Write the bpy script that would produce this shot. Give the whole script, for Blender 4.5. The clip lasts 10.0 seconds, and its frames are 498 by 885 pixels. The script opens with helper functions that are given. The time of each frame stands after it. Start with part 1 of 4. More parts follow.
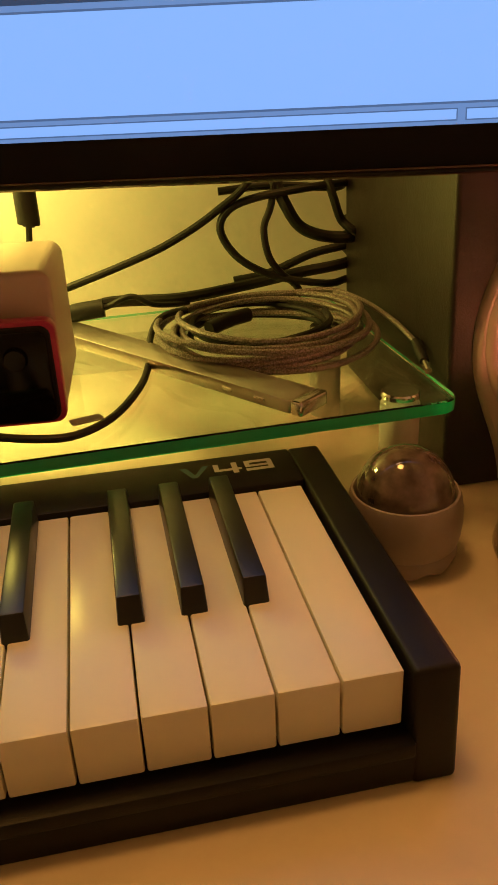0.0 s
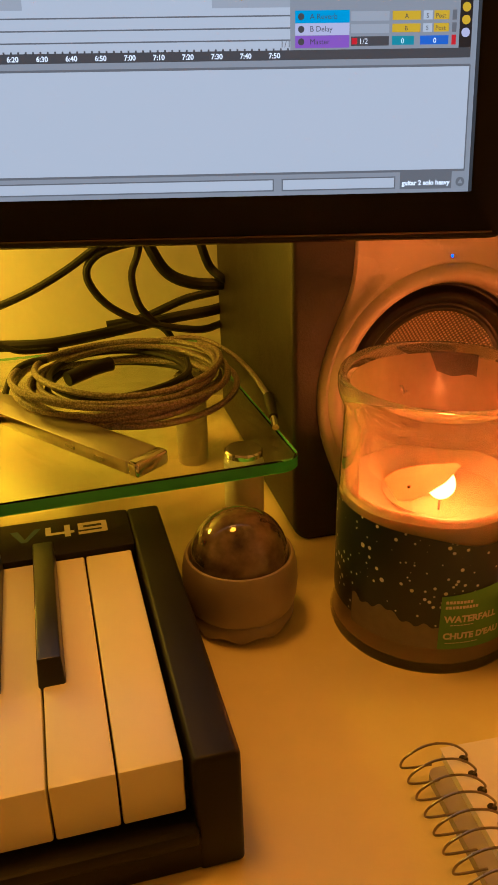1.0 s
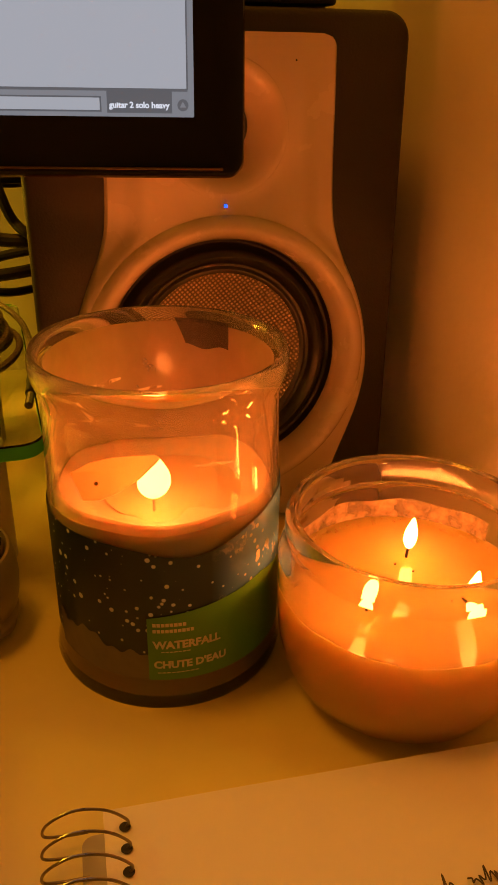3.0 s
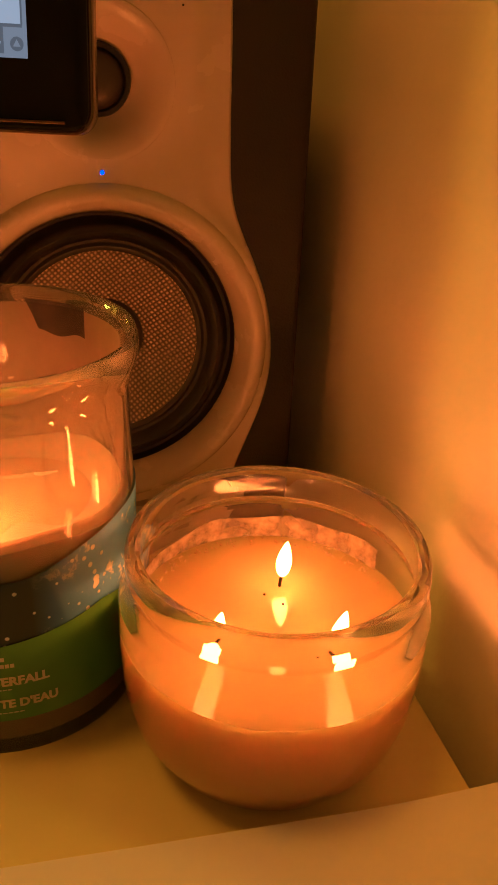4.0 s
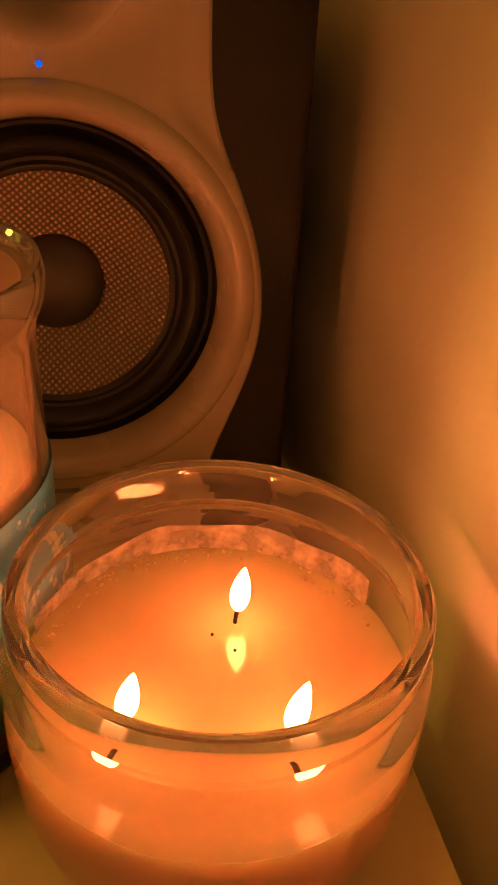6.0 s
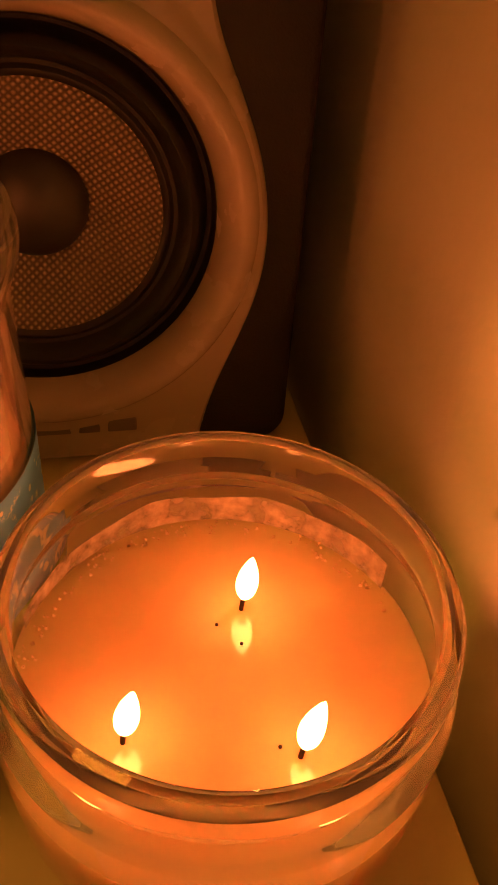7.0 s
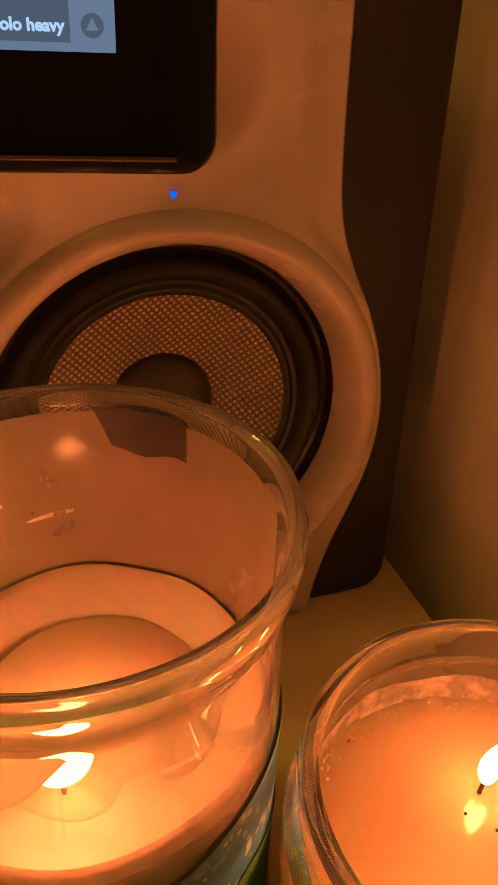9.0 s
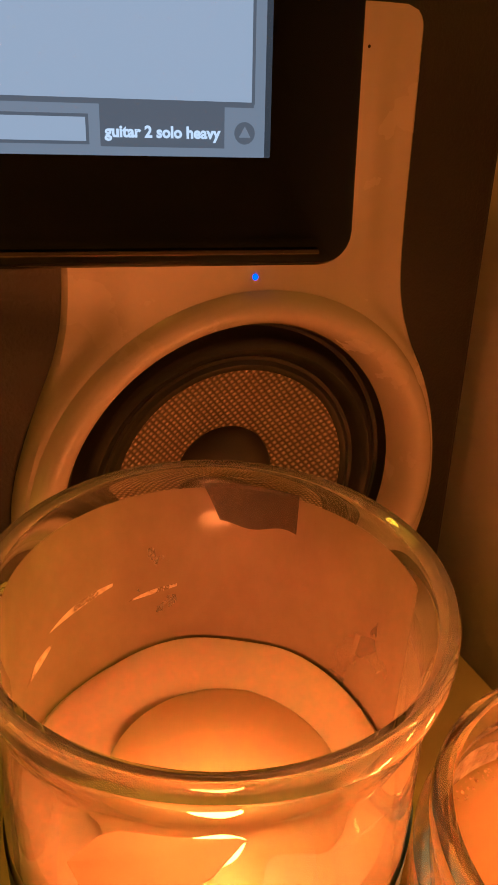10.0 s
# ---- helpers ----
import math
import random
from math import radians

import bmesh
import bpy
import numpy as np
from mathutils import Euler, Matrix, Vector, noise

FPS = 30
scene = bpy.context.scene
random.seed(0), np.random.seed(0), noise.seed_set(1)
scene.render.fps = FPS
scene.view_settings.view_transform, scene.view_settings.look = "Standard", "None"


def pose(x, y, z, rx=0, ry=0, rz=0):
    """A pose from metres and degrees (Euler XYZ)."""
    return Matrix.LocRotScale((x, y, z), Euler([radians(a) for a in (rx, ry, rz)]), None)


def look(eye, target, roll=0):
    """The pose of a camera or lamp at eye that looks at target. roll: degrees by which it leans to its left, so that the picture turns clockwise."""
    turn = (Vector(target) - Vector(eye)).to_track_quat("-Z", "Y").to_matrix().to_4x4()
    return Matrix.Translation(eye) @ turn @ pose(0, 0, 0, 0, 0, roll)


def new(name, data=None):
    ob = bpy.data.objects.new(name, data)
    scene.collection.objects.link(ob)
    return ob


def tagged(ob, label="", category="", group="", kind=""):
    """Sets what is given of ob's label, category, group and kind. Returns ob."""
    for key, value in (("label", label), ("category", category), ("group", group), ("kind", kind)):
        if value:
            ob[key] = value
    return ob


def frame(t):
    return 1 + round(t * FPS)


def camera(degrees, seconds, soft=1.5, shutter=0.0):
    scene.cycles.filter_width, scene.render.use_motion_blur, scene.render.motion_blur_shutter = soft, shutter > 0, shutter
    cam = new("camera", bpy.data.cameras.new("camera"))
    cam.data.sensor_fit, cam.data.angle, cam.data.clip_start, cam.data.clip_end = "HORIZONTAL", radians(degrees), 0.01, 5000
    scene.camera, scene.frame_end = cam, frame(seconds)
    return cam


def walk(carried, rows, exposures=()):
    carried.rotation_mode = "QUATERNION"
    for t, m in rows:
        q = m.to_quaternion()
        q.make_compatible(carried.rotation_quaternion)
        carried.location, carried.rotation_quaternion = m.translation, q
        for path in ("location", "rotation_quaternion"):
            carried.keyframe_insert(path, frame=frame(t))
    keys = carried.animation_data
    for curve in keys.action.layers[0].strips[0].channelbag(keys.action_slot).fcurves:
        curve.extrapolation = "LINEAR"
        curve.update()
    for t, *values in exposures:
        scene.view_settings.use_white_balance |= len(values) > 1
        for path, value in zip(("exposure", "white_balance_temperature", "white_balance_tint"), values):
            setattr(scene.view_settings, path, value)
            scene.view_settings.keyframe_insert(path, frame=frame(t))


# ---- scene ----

cam = camera(35.3, 10.0)
PATH = [
    (0.0, (0.0002, 0.0006, 0.2402), (0.0976, 0.8061, -0.1495), -2.60),
    (0.5, (0.0306, 0.0022, 0.2518), (0.1632, 0.8056, -0.1315), -1.14),
    (1.0, (0.0619, 0.0030, 0.2600), (0.2204, 0.8052, -0.1160), -0.95),
    (1.5, (0.0957, 0.0030, 0.2644), (0.2642, 0.8004, -0.1174), -1.30),
    (2.0, (0.1231, 0.0076, 0.2590), (0.2975, 0.8002, -0.1301), -0.99),
    (2.5, (0.1541, 0.0231, 0.2435), (0.3312, 0.8112, -0.1535), -0.02),
    (3.0, (0.1922, 0.0410, 0.2335), (0.3675, 0.8285, -0.1653), 0.95),
    (3.2, (0.2121, 0.0450, 0.2278), (0.3829, 0.8318, -0.1744), 1.29),
    (4.3, (0.2598, 0.0814, 0.2211), (0.4415, 0.8608, -0.1906), 3.97),
    (4.5, (0.2673, 0.0833, 0.2214), (0.4426, 0.8682, -0.1826), 4.31),
    (5.0, (0.2811, 0.0943, 0.2094), (0.4247, 0.8938, -0.1781), 3.54),
    (5.5, (0.2893, 0.1129, 0.1945), (0.4148, 0.9092, -0.2057), 3.17),
    (5.7, (0.2895, 0.1227, 0.1948), (0.4190, 0.9118, -0.2181), 3.66),
    (6.8, (0.2920, 0.1675, 0.2021), (0.4295, 0.8498, -0.3685), 5.31),
    (7.0, (0.2905, 0.1712, 0.2036), (0.4279, 0.8525, -0.3682), 5.19),
    (7.5, (0.2793, 0.1792, 0.2118), (0.4343, 0.8455, -0.3729), 4.61),
    (8.0, (0.2616, 0.1799, 0.2105), (0.4589, 0.8541, -0.3521), 4.47),
    (8.5, (0.2366, 0.1873, 0.2183), (0.4652, 0.8916, -0.2933), 3.75),
    (9.0, (0.2155, 0.1960, 0.2306), (0.4556, 0.9156, -0.2537), 3.03),
    (9.5, (0.1952, 0.2023, 0.2346), (0.4667, 0.9344, -0.2130), 2.61),
    (10.0, (0.1753, 0.2045, 0.2349), (0.4801, 0.9395, -0.1856), 2.98),
]

walk(cam, [(t, look(eye, target, roll)) for t, eye, target, roll in PATH],
     exposures=[(0.0, 0.22, 3900, 14), (0.5, 0.25, 4400, 13), (1.0, 0.33, 5400, 12), (1.5, 0.15, 6300, 14), (2.0, -0.05, 6800, 18), (2.5, -0.08, 6900, 20),
                (3.2, -0.05, 6000, 16), (4.5, -0.15, 5000, 10), (5.7, -0.28, 4800, 10), (7.2, -0.6, 5600, 26), (8.0, -0.52, 5600, 26), (8.5, -0.36, 5300, 22), (9.0, -0.24, 4600, 8), (10.0, -0.03, 5000, 7)])

# ---- light: a nearly dark room, a yellow lamp behind the monitor; flames and screen glow by themselves ----
world = bpy.data.worlds.new("world")
scene.world = world
world.use_nodes = True
world.node_tree.nodes["Background"].inputs[0].default_value = (1.0, 0.72, 0.4, 1)
world.node_tree.nodes["Background"].inputs[1].default_value = 0.0
LAMP_WATTS = 2.5
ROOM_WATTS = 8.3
FLAME = 275.0                    # the tall candle
SMALL_FLAME = 102.0              # the three wicks
SCREEN = 0.42

# ---- materials ----
def mat(name, color, rough=0.5, metal=0.0, var=0.0, scale=60.0, bump=0.0, bscale=400.0, spec=0.5, tone=None):
    """Principled surface with two scales of tone variation and a fine relief."""
    m = bpy.data.materials.new(name)
    m.use_nodes = True
    nt = m.node_tree
    b = nt.nodes["Principled BSDF"]
    b.inputs["Base Color"].default_value = (*color, 1)
    b.inputs["Roughness"].default_value = rough
    b.inputs["Metallic"].default_value = metal
    b.inputs["Specular IOR Level"].default_value = spec
    tc = nt.nodes.new("ShaderNodeTexCoord")
    if var > 0:
        n1 = nt.nodes.new("ShaderNodeTexNoise")
        n1.inputs["Scale"].default_value = scale
        n1.inputs["Detail"].default_value = 6
        n2 = nt.nodes.new("ShaderNodeTexNoise")
        n2.inputs["Scale"].default_value = scale / 9
        n2.inputs["Detail"].default_value = 3
        add = nt.nodes.new("ShaderNodeMath")
        add.operation = "ADD"
        ramp = nt.nodes.new("ShaderNodeMapRange")
        ramp.inputs["From Min"].default_value = 0.7
        ramp.inputs["From Max"].default_value = 1.3
        mix = nt.nodes.new("ShaderNodeMix")
        mix.data_type = "RGBA"
        other = tone or tuple(c * (1 - var) for c in color)
        mix.inputs["A"].default_value = (*other, 1)
        mix.inputs["B"].default_value = (*color, 1)
        for n in (n1, n2):
            nt.links.new(tc.outputs["Object"], n.inputs["Vector"])
        nt.links.new(n1.outputs["Fac"], add.inputs[0])
        nt.links.new(n2.outputs["Fac"], add.inputs[1])
        nt.links.new(add.outputs[0], ramp.inputs["Value"])
        nt.links.new(ramp.outputs["Result"], mix.inputs["Factor"])
        nt.links.new(mix.outputs["Result"], b.inputs["Base Color"])
        rr = nt.nodes.new("ShaderNodeMapRange")
        rr.inputs["To Min"].default_value = max(0.02, rough - 0.08)
        rr.inputs["To Max"].default_value = min(1.0, rough + 0.08)
        nt.links.new(n1.outputs["Fac"], rr.inputs["Value"])
        nt.links.new(rr.outputs["Result"], b.inputs["Roughness"])
    if bump > 0:
        n3 = nt.nodes.new("ShaderNodeTexNoise")
        n3.inputs["Scale"].default_value = bscale
        n3.inputs["Detail"].default_value = 4
        bp = nt.nodes.new("ShaderNodeBump")
        bp.inputs["Strength"].default_value = bump
        bp.inputs["Distance"].default_value = 0.001
        nt.links.new(tc.outputs["Object"], n3.inputs["Vector"])
        nt.links.new(n3.outputs["Fac"], bp.inputs["Height"])
        nt.links.new(bp.outputs["Normal"], b.inputs["Normal"])
    return m


def glass_mat(name, color, rough=0.0, smudge=0.0, clear=1.0):
    m = mat(name, color, rough)
    b = m.node_tree.nodes["Principled BSDF"]
    b.inputs["Transmission Weight"].default_value = clear
    b.inputs["IOR"].default_value = 1.35
    if smudge > 0:
        nt = m.node_tree
        n = nt.nodes.new("ShaderNodeTexNoise")
        n.inputs["Scale"].default_value = 45
        n.inputs["Detail"].default_value = 8
        tc = nt.nodes.new("ShaderNodeTexCoord")
        r = nt.nodes.new("ShaderNodeMapRange")
        r.inputs["From Min"].default_value = 0.52
        r.inputs["From Max"].default_value = 0.75
        r.inputs["To Max"].default_value = smudge
        nt.links.new(tc.outputs["Object"], n.inputs["Vector"])
        nt.links.new(n.outputs["Fac"], r.inputs["Value"])
        nt.links.new(r.outputs["Result"], b.inputs["Roughness"])
    return m


def glow_mat(name, color, strength):
    m = bpy.data.materials.new(name)
    m.use_nodes = True
    b = m.node_tree.nodes["Principled BSDF"]
    b.inputs["Base Color"].default_value = (0.02, 0.02, 0.02, 1)
    b.inputs["Roughness"].default_value = 0.3
    b.inputs["Emission Color"].default_value = (*color, 1)
    b.inputs["Emission Strength"].default_value = strength
    return m


def wax_mat(name, color, radius, rough=0.35, relief=0.15):
    m = mat(name, color, rough, bump=relief, bscale=90)
    b = m.node_tree.nodes["Principled BSDF"]
    b.inputs["Subsurface Weight"].default_value = 1.0
    b.inputs["Subsurface Radius"].default_value = radius
    b.inputs["Subsurface Scale"].default_value = 1.0
    return m


WALL = mat("wall_paint", (0.8, 0.76, 0.66), 0.7, var=0.06, scale=30, bump=0.25, bscale=220)
DESK = mat("cream_laminate", (0.75, 0.66, 0.18), 0.34, var=0.07, scale=40, bump=0.06, bscale=500)
FLOOR = mat("floor_boards", (0.2, 0.13, 0.08), 0.5, var=0.3, scale=12)
BLACK = mat("black_plastic", (0.010, 0.009, 0.008), 0.42, var=0.2, scale=80, bump=0.12, bscale=1800)
RUBBER = mat("black_rubber", (0.012, 0.011, 0.01), 0.55, var=0.2, scale=90, bump=0.1, bscale=900)
KEY_WHITE = mat("white_key_plastic", (0.8, 0.77, 0.46), 0.28, bump=0.03, bscale=900)
KEY_BLACK = mat("black_key_plastic", (0.012, 0.012, 0.012), 0.33, var=0.2, scale=120)
BEZEL = mat("black_gloss", (0.003, 0.003, 0.0035), 0.14, var=0.2, scale=60, spec=0.22)
# on the frame's side this brown stands in for the orange wall's reflection
BEZEL_EDGE = mat("brown_gloss_edge", (0.05, 0.03, 0.018), 0.16, var=0.2, scale=60, spec=0.8)
VINYL = mat("dark_vinyl", (0.018, 0.011, 0.008), 0.45, var=0.2, scale=60, bump=0.35, bscale=900)
BLACK.node_tree.nodes["Principled BSDF"].inputs["Specular IOR Level"].default_value = 0.22
PLATE = mat("grey_faceplate", (0.54, 0.47, 0.39), 0.26, var=0.05, scale=40, bump=0.05, bscale=1600)
SURROUND = mat("woofer_rubber", (0.014, 0.012, 0.01), 0.36, var=0.15, scale=60)
DOME = mat("dust_cap", (0.035, 0.028, 0.024), 0.38, var=0.15, scale=60)
CLEAR = glass_mat("clear_glass", (0.98, 0.96, 0.92), 0.0, 0.05, 0.975)
CLEAR_SMUDGED = glass_mat("smudged_glass", (0.97, 0.94, 0.88), 0.0, 0.03, 0.97)
CLEAR_SMUDGED.node_tree.nodes["Principled BSDF"].inputs["IOR"].default_value = 1.45
SHELF_GLASS = glass_mat("shelf_glass", (0.9, 0.97, 0.9), 0.0)
SHELF_EDGE = glass_mat("green_glass_edge", (0.12, 0.85, 0.2), 0.25)
SHELF_EDGE.node_tree.nodes["Principled BSDF"].inputs["Transmission Weight"].default_value = 0.45
CHROME = mat("chrome", (0.75, 0.73, 0.7), 0.14, 1.0, var=0.1, scale=200)
SILVER = mat("satin_silver", (0.62, 0.58, 0.52), 0.33, 1.0, var=0.12, scale=120)
LEG = mat("satin_leg", (0.66, 0.62, 0.58), 0.45, 0.3, var=0.05)
STEEL = mat("dark_steel_wire", (0.32, 0.27, 0.22), 0.3, 1.0, var=0.2, scale=200)
PAPER = mat("white_paper", (0.8, 0.76, 0.68), 0.75, var=0.05, scale=25, bump=0.15, bscale=300)
CARD = mat("grey_card", (0.42, 0.38, 0.3), 0.7, var=0.1, scale=60)
INK = mat("dark_ink", (0.05, 0.035, 0.03), 0.6)
HOLE = mat("hole_dark", (0.03, 0.022, 0.016), 0.8)
CLAY = mat("stoneware", (0.33, 0.28, 0.2), 0.38, var=0.14, scale=90, bump=0.1, bscale=300)
RED = mat("red_plastic", (0.45, 0.015, 0.03), 0.3)
CREAM = mat("cream_plastic", (0.62, 0.5, 0.34), 0.45, var=0.08, scale=40)
GREEN_TAG = mat("green_label", (0.075, 0.27, 0.012), 0.4, var=0.12, scale=60)
TAG_TEXT = mat("pale_label_print", (0.62, 0.6, 0.4), 0.5)
LOGO_SILVER = mat("silver_print", (0.6, 0.56, 0.5), 0.35, 0.6)
LOGO_BLUE = mat("blue_print", (0.03, 0.1, 0.17), 0.4)
EMBOSS = mat("embossed_bars", (0.24, 0.2, 0.17), 0.45)
WAX = wax_mat("cream_wax", (0.7, 0.46, 0.155), (0.036, 0.025, 0.011), 0.06, 0.02)
WAX_WHITE = wax_mat("white_wax", (0.28, 0.215, 0.14), (0.012, 0.006, 0.003), 0.4)
POOL = wax_mat("melted_wax", (0.5, 0.27, 0.13), (0.012, 0.005, 0.002), 0.06)
WAX_MELT = wax_mat("liquid_wax", (0.8, 0.47, 0.2), (0.014, 0.006, 0.002), 0.04)
FLAP = mat("thin_wax_shell", (0.8, 0.66, 0.48), 0.4, bump=0.2, bscale=300)
_nt = FLAP.node_tree
_tr = _nt.nodes.new("ShaderNodeBsdfTranslucent")
_tr.inputs["Color"].default_value = (0.85, 0.66, 0.42, 1)
_mx = _nt.nodes.new("ShaderNodeMixShader")
_mx.inputs["Fac"].default_value = 0.7
_nt.links.new(_nt.nodes["Principled BSDF"].outputs[0], _mx.inputs[1])
_nt.links.new(_tr.outputs[0], _mx.inputs[2])
_nt.links.new(_mx.outputs[0], _nt.nodes["Material Output"].inputs["Surface"])
WICK = mat("charred_wick", (0.02, 0.012, 0.01), 0.8)
EMBER = glow_mat("ember", (1.0, 0.12, 0.01), 2.0)
FLAME_MAT = glow_mat("flame", (1.0, 0.208, 0.028), FLAME)
SMALL_FLAME_MAT = glow_mat("small_flame", (1.0, 0.208, 0.028), SMALL_FLAME)
LED_BLUE = glow_mat("blue_led", (0.004, 0.05, 1.0), 4.0)
LABEL_GREY = mat("grey_print", (0.2, 0.18, 0.14), 0.55, var=0.3, scale=160)


def film_mat(name, color, thin, thick, scale, stretch=1.0):
    """A thin see-through coating on glass: soot or wax haze, uneven at two scales."""
    m = mat(name, color, 0.6)
    nt = m.node_tree
    b = nt.nodes["Principled BSDF"]
    tc = nt.nodes.new("ShaderNodeTexCoord")
    mp = nt.nodes.new("ShaderNodeMapping")
    mp.inputs["Scale"].default_value = (1, 1, stretch)
    n = nt.nodes.new("ShaderNodeTexNoise")
    n.inputs["Scale"].default_value = scale
    n.inputs["Detail"].default_value = 7
    n.inputs["Roughness"].default_value = 0.6
    r = nt.nodes.new("ShaderNodeMapRange")
    r.inputs["From Min"].default_value = 0.38
    r.inputs["From Max"].default_value = 0.68
    r.inputs["To Min"].default_value = thin
    r.inputs["To Max"].default_value = thick
    tl = nt.nodes.new("ShaderNodeBsdfTranslucent")
    tl.inputs["Color"].default_value = (*color, 1)
    half = nt.nodes.new("ShaderNodeMixShader")
    half.inputs["Fac"].default_value = 0.5
    clear = nt.nodes.new("ShaderNodeBsdfTransparent")
    out = nt.nodes.new("ShaderNodeMixShader")
    nt.links.new(tc.outputs["Object"], mp.inputs["Vector"])
    nt.links.new(mp.outputs["Vector"], n.inputs["Vector"])
    nt.links.new(n.outputs["Fac"], r.inputs["Value"])
    nt.links.new(b.outputs[0], half.inputs[1])
    nt.links.new(tl.outputs[0], half.inputs[2])
    nt.links.new(r.outputs["Result"], out.inputs["Fac"])
    nt.links.new(clear.outputs[0], out.inputs[1])
    nt.links.new(half.outputs[0], out.inputs[2])
    nt.links.new(out.outputs[0], nt.nodes["Material Output"].inputs["Surface"])
    return m


HAZE = film_mat("wax_haze", (0.34, 0.26, 0.16), 0.12, 0.42, 38, 0.6)
SOOT_HAZE = film_mat("soot_haze", (0.19, 0.14, 0.08), 0.66, 0.92, 24, 0.7)
SOOT = film_mat("soot", (0.02, 0.012, 0.007), 0.8, 0.95, 60)
SMEAR = film_mat("wax_smear", (0.75, 0.62, 0.42), 0.2, 0.75, 160)


def weave_mat():
    m = mat("woven_cone", (0.3, 0.22, 0.115), 0.38)
    nt = m.node_tree
    b = nt.nodes["Principled BSDF"]
    tc = nt.nodes.new("ShaderNodeTexCoord")
    h = []
    for axis, turn in (("X", 0.0), ("X", 90.0)):
        mp = nt.nodes.new("ShaderNodeMapping")
        mp.inputs["Rotation"].default_value = (0, radians(turn + 38), 0)
        w = nt.nodes.new("ShaderNodeTexWave")
        w.bands_direction = axis
        w.inputs["Scale"].default_value = 160
        w.inputs["Distortion"].default_value = 0.7
        w.inputs["Detail"].default_value = 0
        nt.links.new(tc.outputs["Object"], mp.inputs["Vector"])
        nt.links.new(mp.outputs["Vector"], w.inputs["Vector"])
        h.append(w)
    mul = nt.nodes.new("ShaderNodeMath")
    mul.operation = "MULTIPLY"
    nt.links.new(h[0].outputs["Fac"], mul.inputs[0])
    nt.links.new(h[1].outputs["Fac"], mul.inputs[1])
    mix = nt.nodes.new("ShaderNodeMix")
    mix.data_type = "RGBA"
    mix.inputs["A"].default_value = (0.11, 0.078, 0.046, 1)
    mix.inputs["B"].default_value = (0.62, 0.48, 0.28, 1)
    nt.links.new(mul.outputs[0], mix.inputs["Factor"])
    nt.links.new(mix.outputs["Result"], b.inputs["Base Color"])
    bp = nt.nodes.new("ShaderNodeBump")
    bp.inputs["Strength"].default_value = 0.8
    bp.inputs["Distance"].default_value = 0.0006
    nt.links.new(mul.outputs[0], bp.inputs["Height"])
    nt.links.new(bp.outputs["Normal"], b.inputs["Normal"])
    return m


def braid_mat():
    m = mat("braided_sleeve", (0.45, 0.4, 0.34), 0.4, 0.35)
    nt = m.node_tree
    b = nt.nodes["Principled BSDF"]
    tc = nt.nodes.new("ShaderNodeTexCoord")
    v = nt.nodes.new("ShaderNodeTexVoronoi")
    v.inputs["Scale"].default_value = 800
    mix = nt.nodes.new("ShaderNodeMix")
    mix.data_type = "RGBA"
    mix.inputs["A"].default_value = (0.5, 0.44, 0.37, 1)
    mix.inputs["B"].default_value = (0.16, 0.14, 0.11, 1)
    r = nt.nodes.new("ShaderNodeMapRange")
    r.inputs["From Max"].default_value = 0.8
    nt.links.new(tc.outputs["Object"], v.inputs["Vector"])
    nt.links.new(v.outputs["Distance"], r.inputs["Value"])
    nt.links.new(r.outputs["Result"], mix.inputs["Factor"])
    nt.links.new(mix.outputs["Result"], b.inputs["Base Color"])
    bp = nt.nodes.new("ShaderNodeBump")
    bp.inputs["Strength"].default_value = 0.6
    bp.inputs["Distance"].default_value = 0.0005
    nt.links.new(v.outputs["Distance"], bp.inputs["Height"])
    nt.links.new(bp.outputs["Normal"], b.inputs["Normal"])
    return m


